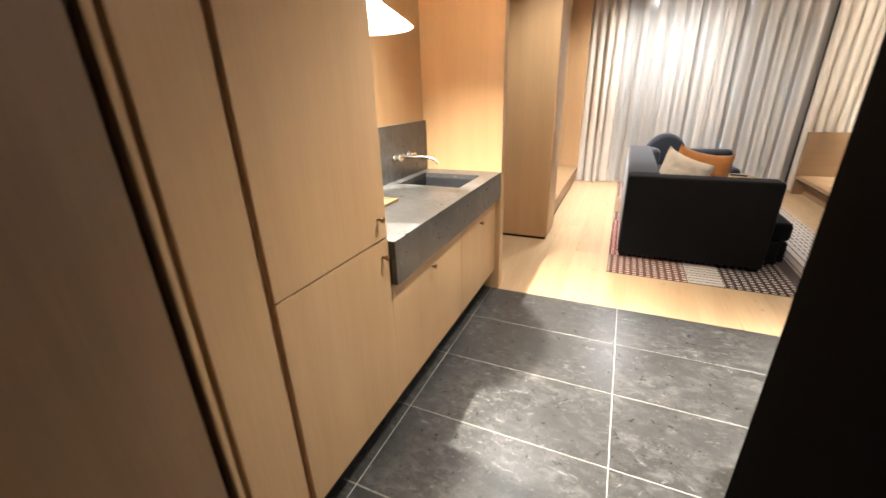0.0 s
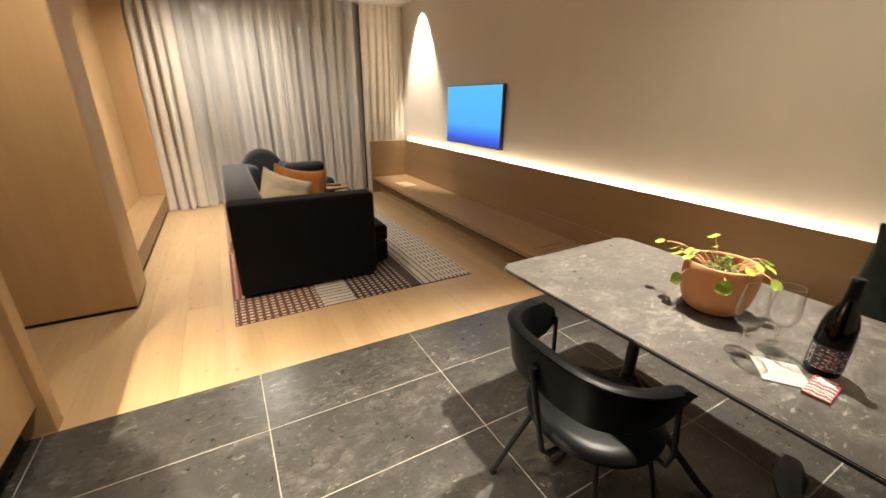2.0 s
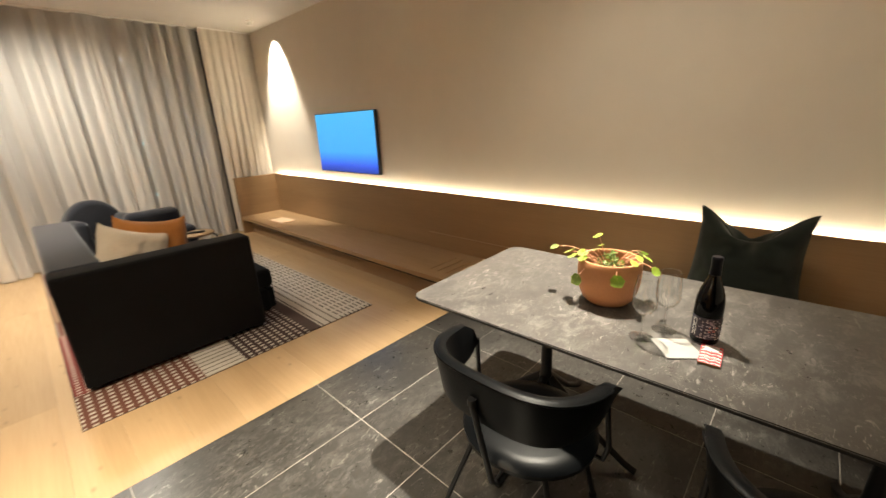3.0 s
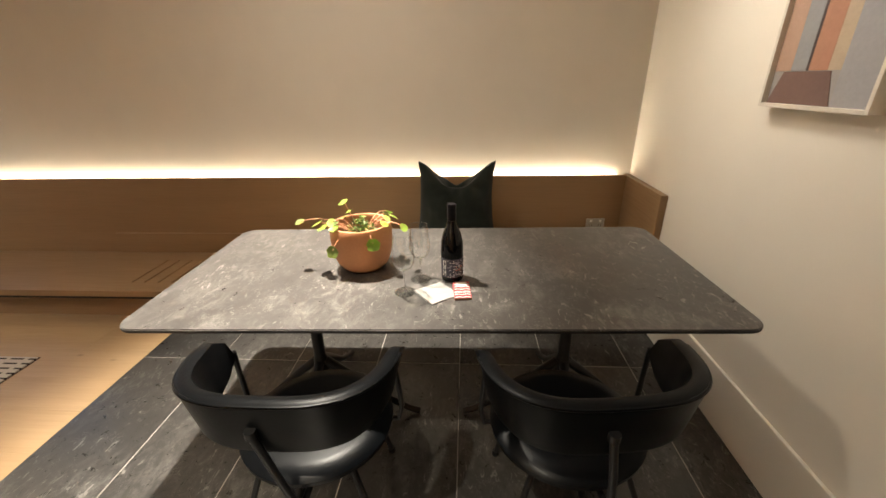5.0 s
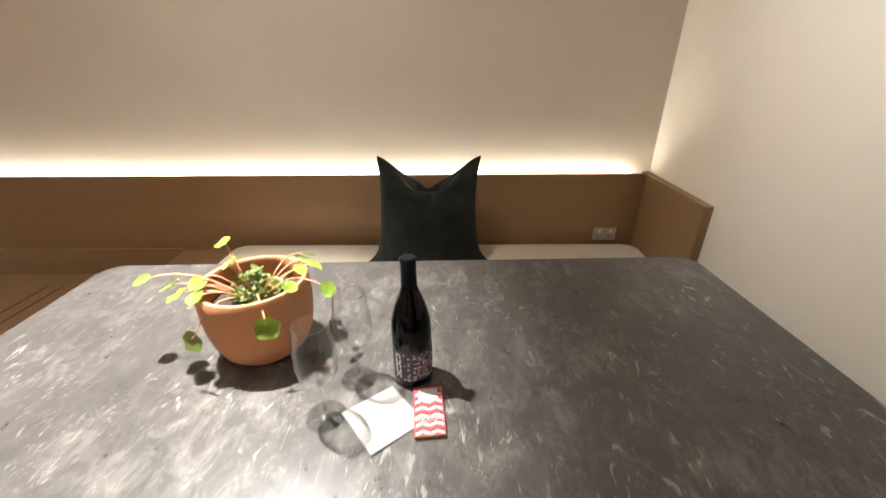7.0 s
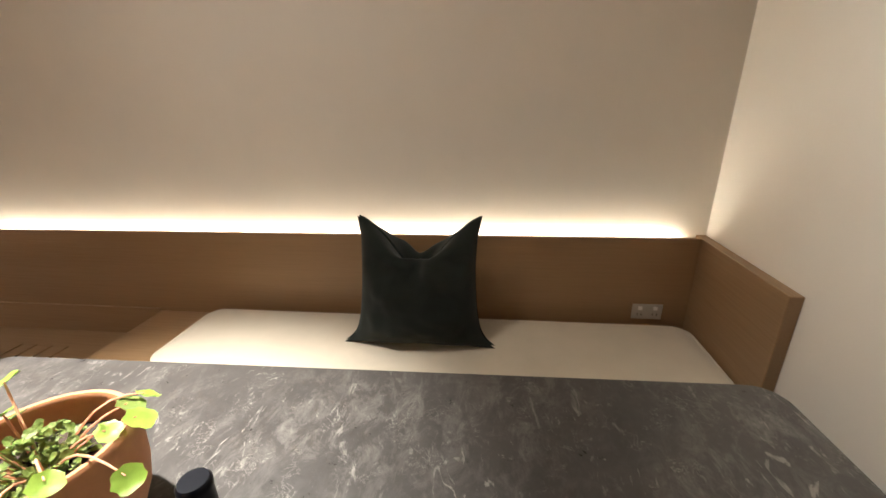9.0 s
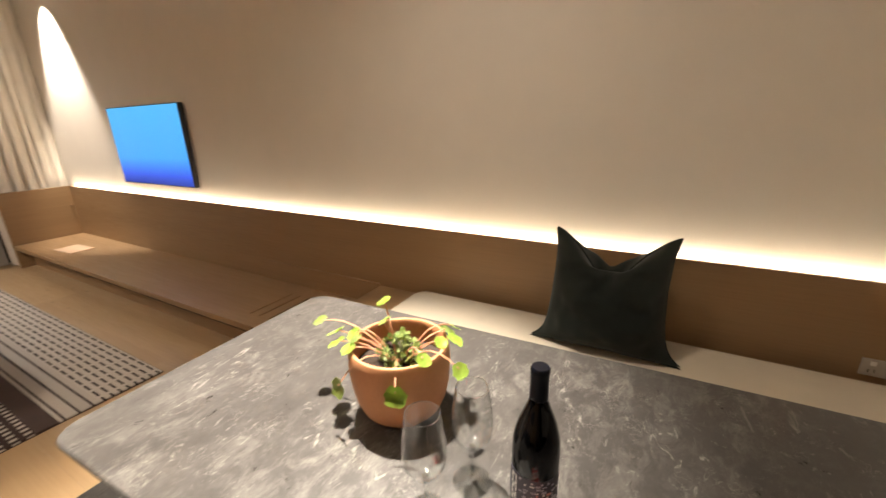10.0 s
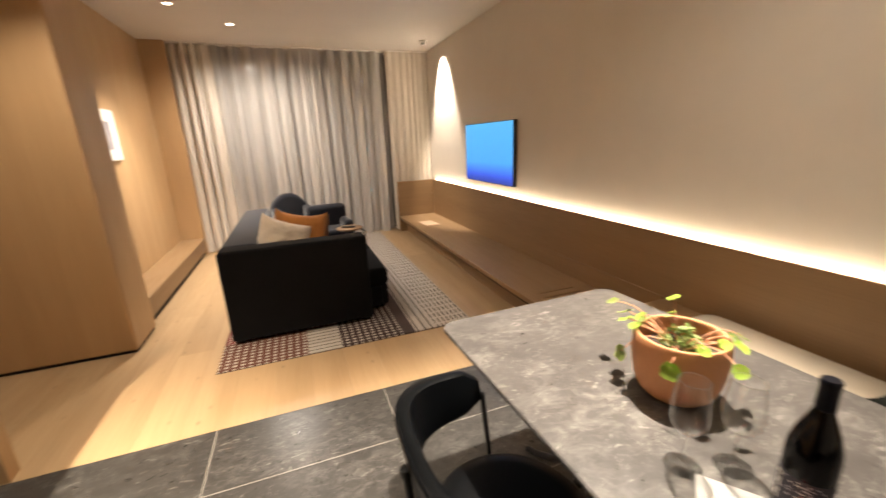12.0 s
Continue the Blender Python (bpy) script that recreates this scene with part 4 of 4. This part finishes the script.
for k in range(210):
    a, q = rnd.uniform(0, 2 * math.pi), 0.052 * math.sqrt(rnd.random())
    h = rnd.uniform(0.004, 0.098) * (1 - q / 0.085)
    lm = leaf_mesh(rnd.uniform(0.004, 0.0075), 0.2, k)
    mtx = Matrix.Translation((q * math.cos(a) + 0.004, q * math.sin(a), h)) @ Euler((rnd.uniform(-1, 1), rnd.uniform(-1, 1), a)).to_matrix().to_4x4()
    for v in lm.verts:
        v.co = mtx @ v.co
    merge(tuft, lm)
for k in range(26):
    a, q = rnd.uniform(0, 2 * math.pi), 0.045 * math.sqrt(rnd.random())
    tube([(q * 0.4 * math.cos(a), q * 0.4 * math.sin(a), 0), (q * math.cos(a), q * math.sin(a), rnd.uniform(0.02, 0.055))], 0.0012, 5, tuft)
tagged(part("foliage", tuft, LEAF_DARK, plant, "dense tuft of small leaves"), kind="stuff")

BOX, BOY = 1.493, 1.085
bottle = thing("wine_bottle", "black glass wine bottle with a navy printed label", "bottle", (BOX, BOY, TABLE_Z), 200)
bottle.scale = (0.95, 0.95, 0.965)
part("glass", lathe([(0, 0.004), (0.03, 0.0), (0.038, 0.003), (0.0405, 0.01), (0.0405, 0.125), (0.0385, 0.150), (0.031, 0.180), (0.021, 0.205), (0.0155, 0.222), (0.0145, 0.235), (0, 0.235)], 48), BOTTLE_GLASS, bottle, smooth=True)
part("capsule", lathe([(0.0148, 0.225), (0.0158, 0.226), (0.0150, 0.250), (0.0150, 0.270), (0.0158, 0.274), (0.0158, 0.280), (0.0135, 0.283), (0, 0.283)], 32), CAPSULE, bottle, "navy screw capsule", True)


def wrap(name, r, a0, a1, z0, z1, material, parent, thick=0.0004, label=""):
    """A curved patch round the bottle."""
    bm = bmesh.new()
    n = max(2, int(abs(a1 - a0) / 6))
    cols = []
    for i in range(n + 1):
        a = radians(a0 + (a1 - a0) * i / n)
        cols.append([bm.verts.new((q * math.cos(a), q * math.sin(a), z)) for q, z in ((r, z0), (r, z1), (r + thick, z1), (r + thick, z0))])
    for A, B in zip(cols, cols[1:]):
        for k in range(4):
            bm.faces.new((A[k], A[(k + 1) % 4], B[(k + 1) % 4], B[k]))
    bm.faces.new(cols[0])
    bm.faces.new(cols[-1])
    return part(name, bm, material, parent, label, True)


lab = wrap("label", 0.0406, -85, 85, 0.022, 0.092, LABEL_DARK, bottle, label="navy label with white print")
LABEL_PINK = plain("label_pink", (0.50, 0.20, 0.17), 0.6)
LABEL_GREY = plain("label_grey", (0.34, 0.33, 0.38), 0.6)
for k in range(11):
    for j in range(9):
        if rnd.random() < 0.42:
            continue
        a, z = -42 + j * 13.5 + rnd.uniform(-3, 3), 0.0245 + k * 0.006 + rnd.uniform(-0.001, 0.001)
        ink = LABEL_PINK if 2 < j < 6 and 3 < k < 7 and rnd.random() < 0.7 else (PAPER, LABEL_GREY, LABEL_GREY)[rnd.randrange(3)]
        wrap("print", 0.0411, a, a + rnd.uniform(4, 12), z, z + rnd.uniform(0.0015, 0.0045), ink, lab)
for k in range(5):
    z = 0.027 + k * 0.0122
    for a0, a1, z0, z1 in ((-68, -63, 0, 0.0095), (-54, -50, 0, 0.0095), (-68, -50, 0 if k % 2 else 0.0075, 0.002 if k % 2 else 0.0095)):
        wrap("lettering", 0.0412, a0, a1, z + z0, z + z1, PAPER, lab)


def wine_glass(place):
    g = thing("wine_glass", "clear empty stemmed wine glass on the marble table", "wine glass", place, 0, "wine glasses on the table")
    part("foot", lathe([(0, 0), (0.036, 0), (0.0365, 0.0015), (0.020, 0.0035), (0.006, 0.007), (0.0038, 0.014), (0, 0.014)], 40), GLASS, g, smooth=True)
    part("stem", lathe([(0, 0.0142), (0.0036, 0.0142), (0.0031, 0.04), (0.0034, 0.072), (0.006, 0.081), (0, 0.081)], 20), GLASS_RIM, g, smooth=True)
    part("bowl", lathe([(0, 0.0815), (0.010, 0.082), (0.024, 0.091), (0.034, 0.108), (0.0365, 0.126), (0.0345, 0.160), (0.0285, 0.203), (0.0277, 0.203), (0.0336, 0.160), (0.0356, 0.126), (0.0331, 0.109), (0.0235, 0.093), (0, 0.0845)], 48), GLASS, g, smooth=True)
    part("rim", lathe([(0.0275, 0.2032), (0.0286, 0.2032), (0.0287, 0.2040), (0.0281, 0.2046), (0.0274, 0.2040)], 48, closed=True), GLASS_RIM, g, smooth=True)
    return g


wg = wine_glass((1.392, 1.237, TABLE_Z))
copy_thing(wg, pose(1.484, 1.195, TABLE_Z))

CARD_TURN = 39.0
card = thing("card", "folded white welcome card with faint grey lines", "card", (1.386, 1.133, TABLE_Z), CARD_TURN)
part("leaf_lower", box(-0.054, 0.054, -0.054, 0.054, 0, 0.0006), CARD_STOCK, card)
fold = box(-0.054, 0.054, -0.054, 0.054, 0.0, 0.0006)
for v in fold.verts:
    v.co.z += 0.0012 + 0.0035 * (v.co.y + 0.054) / 0.108
top_leaf = part("leaf_upper", fold, CARD_STOCK, card)
for k in range(6):
    x = 0.030 - k * 0.009
    lb = box(x - 0.0008, x + 0.0008, -0.036, 0.034 - 0.010 * (k % 3), 0.0, 0.0003)
    for v in lb.verts:
        v.co.z += 0.0021 + 0.0035 * (v.co.y + 0.054) / 0.108
    part("text_line", lb, INK, top_leaf)

bar = thing("chocolate_bar", "small bar in a red, white and black geometric wrapper", "chocolate bar", (1.398, 1.050, TABLE_Z + 0.0005), 5.0)
part("wrapper", box(-0.054, 0.054, -0.027, 0.027, 0, 0.008, 0.0012), RED, bar)
for i in range(6):
    for j in range(4):
        for dark in (False, True):
            x, y = -0.0515 + i * 0.0172 + (0.0064 if dark else 0), -0.0250 + j * 0.0128
            lean, size = (0.005 if j % 2 else -0.005), (0.0052 if dark else 0.0058)
            rb = bmesh.new()
            vs = [rb.verts.new(p) for p in ((x + lean / 2, y, 0.0081), (x + size + lean / 2, y, 0.0081), (x + size - lean / 2, y + 0.0112, 0.0081), (x - lean / 2, y + 0.0112, 0.0081))]
            for v in vs:
                v.co.x = max(-0.0535, min(0.0535, v.co.x))
            rb.faces.new(vs)
            ext = bmesh.ops.extrude_face_region(rb, geom=list(rb.faces))
            bmesh.ops.translate(rb, vec=(0, 0, 0.0002), verts=[v for v in ext["geom"] if isinstance(v, bmesh.types.BMVert)])
            part("print", rb, MAROON if dark else PAPER, bar)
part("end_flap", box(-0.0552, -0.0538, -0.027, 0.027, 0.001, 0.0076), BRASS, bar, "tan foil end")
part("sticker", box(0.022, 0.050, -0.018, 0.018, 0.0084, 0.0088), PAPER, bar, "plain white sticker")
tc = bpy.data.curves.new("word", "FONT")
tc.body, tc.size, tc.extrude, tc.align_x, tc.align_y = "WELCOME", 0.011, 0.0003, "CENTER", "CENTER"
word = new("word", tc)
dep = bpy.context.evaluated_depsgraph_get()
wm = bpy.data.meshes.new_from_object(word.evaluated_get(dep))
bpy.data.objects.remove(word)
wm.materials.clear()
wm.materials.append(PAPER)
wo = new("lettering", wm)
wo.parent = bar
wo.matrix_local = pose(-0.022, 0, 0.0090, 0, 0, -90)

# ---- living area ----
rug = thing("rug", "woven wool rug patched in brown dashes and cream stripes", "rug", (0, 0, 0))


def dashes(name, thread, ground, pitch_u, pitch_v, along="x", fill=0.62):
    """Rows of short woven dashes."""
    m, nt, p = nodes_of(name)
    v = coords(nt)
    if along == "y":
        mp = nt.nodes.new("ShaderNodeMapping")
        mp.inputs["Rotation"].default_value = (0, 0, radians(90))
        nt.links.new(v, mp.inputs["Vector"])
        v = mp.outputs["Vector"]
    b = nt.nodes.new("ShaderNodeTexBrick")
    b.inputs["Color1"].default_value = (*thread, 1)
    b.inputs["Color2"].default_value = (*(q * 0.85 for q in thread), 1)
    b.inputs["Mortar"].default_value = (*ground, 1)
    b.inputs["Scale"].default_value = 1.0
    b.inputs["Brick Width"].default_value = pitch_u
    b.inputs["Row Height"].default_value = pitch_v
    b.inputs["Mortar Size"].default_value = pitch_v * (1 - fill) * 0.5
    b.inputs["Mortar Smooth"].default_value = 0.2
    b.offset = 0.0
    nt.links.new(v, b.inputs["Vector"])
    n = noise_tex(nt, v, 300, 2)
    c = mix(nt, 0.25, b.outputs["Color"], ramp(nt, n, (0.3, (0.5, 0.5, 0.5)), (0.7, (1, 1, 1))), "MULTIPLY")
    nt.links.new(c, p.inputs["Base Color"])
    p.inputs["Roughness"].default_value = 0.95
    bump(nt, p, n, 0.4, 0.002)
    return m


CR = (0.56, 0.50, 0.43)
BROWN_DASH = dashes("brown_dash", CR, (0.130, 0.044, 0.026), 0.050, 0.044, fill=0.42)
DARK_DASH = dashes("dark_dash", CR, (0.044, 0.022, 0.018), 0.050, 0.044, fill=0.42)
RED_DASH = dashes("red_dash", (0.55, 0.42, 0.36), (0.20, 0.04, 0.032), 0.040, 0.036, fill=0.46)
CREAM_LINE = dashes("cream_lines", CR, (0.05, 0.03, 0.025), 30.0, 0.05, fill=0.80)
LONG_LINE = dashes("cream_long_lines", CR, (0.05, 0.03, 0.025), 30.0, 0.058, "y", fill=0.80)
DASH_LINE = dashes("cream_dashed", (0.05, 0.035, 0.03), CR, 0.105, 0.038, "y", fill=0.24)
GREY_PATCH = dashes("grey_patch", (0.42, 0.37, 0.33), (0.26, 0.22, 0.19), 0.05, 0.02)
DARK_BAND = fabric("dark_brown_wool", (0.05, 0.026, 0.02), 300, 0.2)
PLAIN_BROWN = fabric("tan_wool", (0.24, 0.14, 0.08), 300, 0.2)
RUG = [
    (0.075, 0.646, 3.415, 3.80, BROWN_DASH), (0.646, 0.883, 3.415, 3.80, CREAM_LINE), (0.883, 1.345, 3.415, 4.75, DARK_DASH), (1.345, 1.43, 3.415, 4.75, DARK_BAND),
    (1.43, 1.60, 3.415, 7.0, LONG_LINE), (1.60, 1.90, 3.415, 7.0, DASH_LINE), (1.345, 1.43, 4.75, 7.0, GREY_PATCH), (0.883, 1.345, 4.75, 7.0, GREY_PATCH),
    (0.075, 0.883, 3.80, 4.85, RED_DASH), (0.075, 0.883, 4.85, 5.21, BROWN_DASH), (0.075, 0.883, 5.21, 5.99, PLAIN_BROWN), (0.075, 0.883, 5.99, 7.0, BROWN_DASH),
]
part("backing", box(0.07, 1.905, 3.41, 7.005, 0.0, 0.003), DARK_BAND, rug)
for x0, x1, y0, y1, mm in RUG:
    part("patch", box(x0, x1 - 0.001, y0, y1 - 0.001, 0.003, 0.009), mm, rug)

RZ = 0.0095
sofa = thing("sofa", "low slate wool sofa, shaded parts coloured near-black, on the rug", "sofa", (0, 0, RZ))
# arm, base and seats take the shaded copy, the backrest the lit one
part("arm", box(0.135, 1.172, 3.738, 3.915, 0.035, 0.716, 0.022, 4), SOFA_SHADED, sofa, smooth=True)
part("backrest", box(0.137, 0.385, 3.918, 5.75, 0.035, 0.716, 0.03, 4), SOFA_TOP, sofa, "slate backrest in the lit copy of the sofa wool", smooth=True)
part("base", box(0.39, 1.30, 3.93, 5.5, 0.035, 0.205, 0.015, 3), SOFA_SHADED, sofa, smooth=True)
part("seat_cushion", box(0.387, 1.365, 3.965, 4.72, 0.21, 0.36, 0.035, 4), SOFA_SHADED, sofa, smooth=True)
part("seat_cushion", box(0.387, 1.365, 4.73, 5.5, 0.21, 0.36, 0.035, 4), SOFA_SHADED, sofa, smooth=True)
part("front_panel", box(1.30, 1.355, 3.965, 5.5, 0.035, 0.205, 0.012, 3), SOFA_SHADED, sofa, smooth=True)
for x, y in ((0.18, 3.82), (1.13, 3.82), (1.30, 4.05), (0.18, 5.70), (1.30, 5.40)):
    part("foot", box(x - 0.03, x + 0.03, y - 0.03, y + 0.03, 0, 0.036), BLACK_METAL, sofa)


def place_cushion(name, label, w, h, d, mat, m, seed, piping=None, ears=0.02):
    c = thing(name, label, "cushion")
    bm = cushion(w, h, d, ears=ears, seed=seed)
    c.matrix_world = m
    part("cover", bm, mat, c, smooth=True)
    if piping:
        part("piping", tube([(-w / 2 * 0.92, 0, h * 0.985), (0, 0, h * 0.925), (w / 2 * 0.92, 0, h * 0.985)], 0.006, 6), piping, c, "dark piped edge", True)
    return c


place_cushion("scatter_cushion", "cream boucle cushion leaning on the sofa arm", 0.44, 0.31, 0.19, CREAM, pose(0.520, 4.08, 0.548, -18, 22, 8), 3, ears=0.035)
place_cushion("scatter_cushion", "rust orange linen cushion with dark piping on the sofa", 0.46, 0.360, 0.16, RUST, pose(0.665, 4.20, 0.515, -16, 10, -4), 8, RUST_DARK, ears=0.05)
place_cushion("scatter_cushion", "dark brown linen cushion behind the rust one", 0.36, 0.36, 0.14, RUST_DARK, pose(0.76, 4.33, 0.475, -12, 4, -10), 11, ears=0.02)


def tub(name, label, place, turn, w, d, h, dome=0.0):
    t = thing(name, label, "armchair", place, turn)
    bm = box(-w / 2 + 0.09, w / 2 - 0.09, -d / 2, d / 2 - 0.14, 0.12, 0.40, 0.04, 4)
    part("seat", bm, SOFA_TOP, t, smooth=True)
    back = box(-w / 2, w / 2, d / 2 - 0.16, d / 2, 0.10, h, 0.06, 5)
    if dome:
        bmesh.ops.subdivide_edges(back, edges=[e for e in back.edges if abs(e.verts[0].co.x - e.verts[1].co.x) > w / 2], cuts=10)
        for v in back.verts:
            if v.co.z > h * 0.5:
                v.co.z -= dome * abs(v.co.x / (w / 2)) ** 2.4
    part("backrest", back, SOFA_TOP, t, smooth=True)
    for s in (-1, 1):
        a = box(min(s * w / 2, s * (w / 2 - 0.11)), max(s * w / 2, s * (w / 2 - 0.11)), -d / 2 + 0.02, d / 2 - 0.15, 0.10, h - 0.16, 0.05, 5)
        part("arm", a, SOFA_TOP, t, smooth=True)
        for q in (-d / 2 + 0.06, d / 2 - 0.06):
            part("leg", tube([(s * (w / 2 - 0.06), q, 0.105), (s * (w / 2 - 0.05), q, 0)], 0.014), BLACK_METAL, t)
    return t


tub("armchair", "small slate grey rounded armchair by the window", (1.06, 5.84, RZ), 6, 0.50, 0.52, 0.66)
tub("armchair", "rounded slate grey armchair turned towards the room", (0.63, 6.26, RZ), 14, 0.52, 0.46, 0.80, 0.20)

st = thing("side_table", "small round oak side table with a black stem", "side table", (1.225, 5.225, RZ))
part("tabletop", lathe([(0, 0.468), (0.135, 0.468), (0.145, 0.475), (0.145, 0.486), (0.14, 0.49), (0, 0.49)], 40), OAK_X, st, smooth=True)
st_z = RZ + 0.49
# the stem runs down beside the seat
part("stem", tube([(0.12, 0.0, 0.464), (0.165, 0, 0.43), (0.175, 0, 0.02)], 0.010), BLACK_METAL, st)
part("foot", box(0.145, 0.32, -0.10, 0.10, 0, 0.012, 0.004), BLACK_METAL, st)
rc = thing("remote_control", "black remote control on the round side table", "remote control", (1.215, 5.22, st_z), 70)
part("body", box(-0.02, 0.02, -0.075, 0.075, 0, 0.016, 0.005), SCREEN_DARK, rc)
for k in range(5):
    part("button", box(-0.008, 0.008, -0.05 + k * 0.02, -0.042 + k * 0.02, 0.016, 0.0175), plain("button_grey", (0.12, 0.12, 0.12), 0.6), rc)

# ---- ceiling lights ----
# passage, entry and picture fittings are added to go with their fill lamps
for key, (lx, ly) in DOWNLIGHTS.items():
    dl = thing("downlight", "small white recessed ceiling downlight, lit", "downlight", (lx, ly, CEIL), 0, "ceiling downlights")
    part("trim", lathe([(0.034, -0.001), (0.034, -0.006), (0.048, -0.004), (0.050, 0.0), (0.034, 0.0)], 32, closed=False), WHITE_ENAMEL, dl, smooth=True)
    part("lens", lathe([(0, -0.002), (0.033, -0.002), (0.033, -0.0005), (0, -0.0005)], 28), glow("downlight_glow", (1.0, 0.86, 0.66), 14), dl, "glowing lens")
sw = thing("ceiling_spotlight", "white adjustable ceiling spotlight aimed at the wall", "spotlight", (2.59, 6.34, CEIL), 0)
part("canopy", lathe([(0, -0.012), (0.045, -0.012), (0.048, 0), (0, 0)], 28), WHITE_ENAMEL, sw, smooth=True)
part("head", tube([(0, 0, -0.012), (0, 0, -0.03), (0.0, 0, -0.055)], [0.012, 0.03, 0.032], 20), WHITE_ENAMEL, sw, smooth=True)

# ---- tiles and planks ----
JX = [-2.2, -1.599, -0.717, 0.165, 1.047, 1.929, WALL_X]
JY = [2.82, 2.387, 1.947, 1.507, 1.067, 0.627, 0.187, -0.253, -0.693, -1.133, -1.573, -2.0]
for x0, x1 in zip(JX, JX[1:]):
    for y1, y0 in zip(JY, JY[1:]):
        g = 0.0019
        bmt = box(-(x1 - x0) / 2 + g, (x1 - x0) / 2 - g, -(y1 - y0) / 2 + g, (y1 - y0) / 2 - (0 if y1 == 2.82 else g), -0.006, 0, 0.0008, 1)
        tl = part("tile", bmt, TILE, floor)
        tl.location = ((x0 + x1) / 2, (y0 + y1) / 2, 0)
PW = 0.22
rnd = random.Random(7)
i = 0
x = -2.2
while x < WALL_X - 0.01:
    x1 = min(x + PW, WALL_X)
    y = 2.821 - rnd.uniform(0.0, 1.7)
    while y < 7.35:
        y1 = y + rnd.choice((1.9, 1.9, 2.2, 1.5))
        a, b = max(y, 2.821), min(y1, 7.39)
        if b - a > 0.05:
            pl = part("plank", box(-(x1 - x) / 2 + 0.0003, (x1 - x) / 2 - 0.0003, -(b - a) / 2 + 0.0003, (b - a) / 2 - 0.0003, -0.012, 0, 0.0004, 1), OAK_FLOOR, wood_floor)
            pl.location = ((x + x1) / 2, (a + b) / 2, 0)
        y = y1
    x = x1
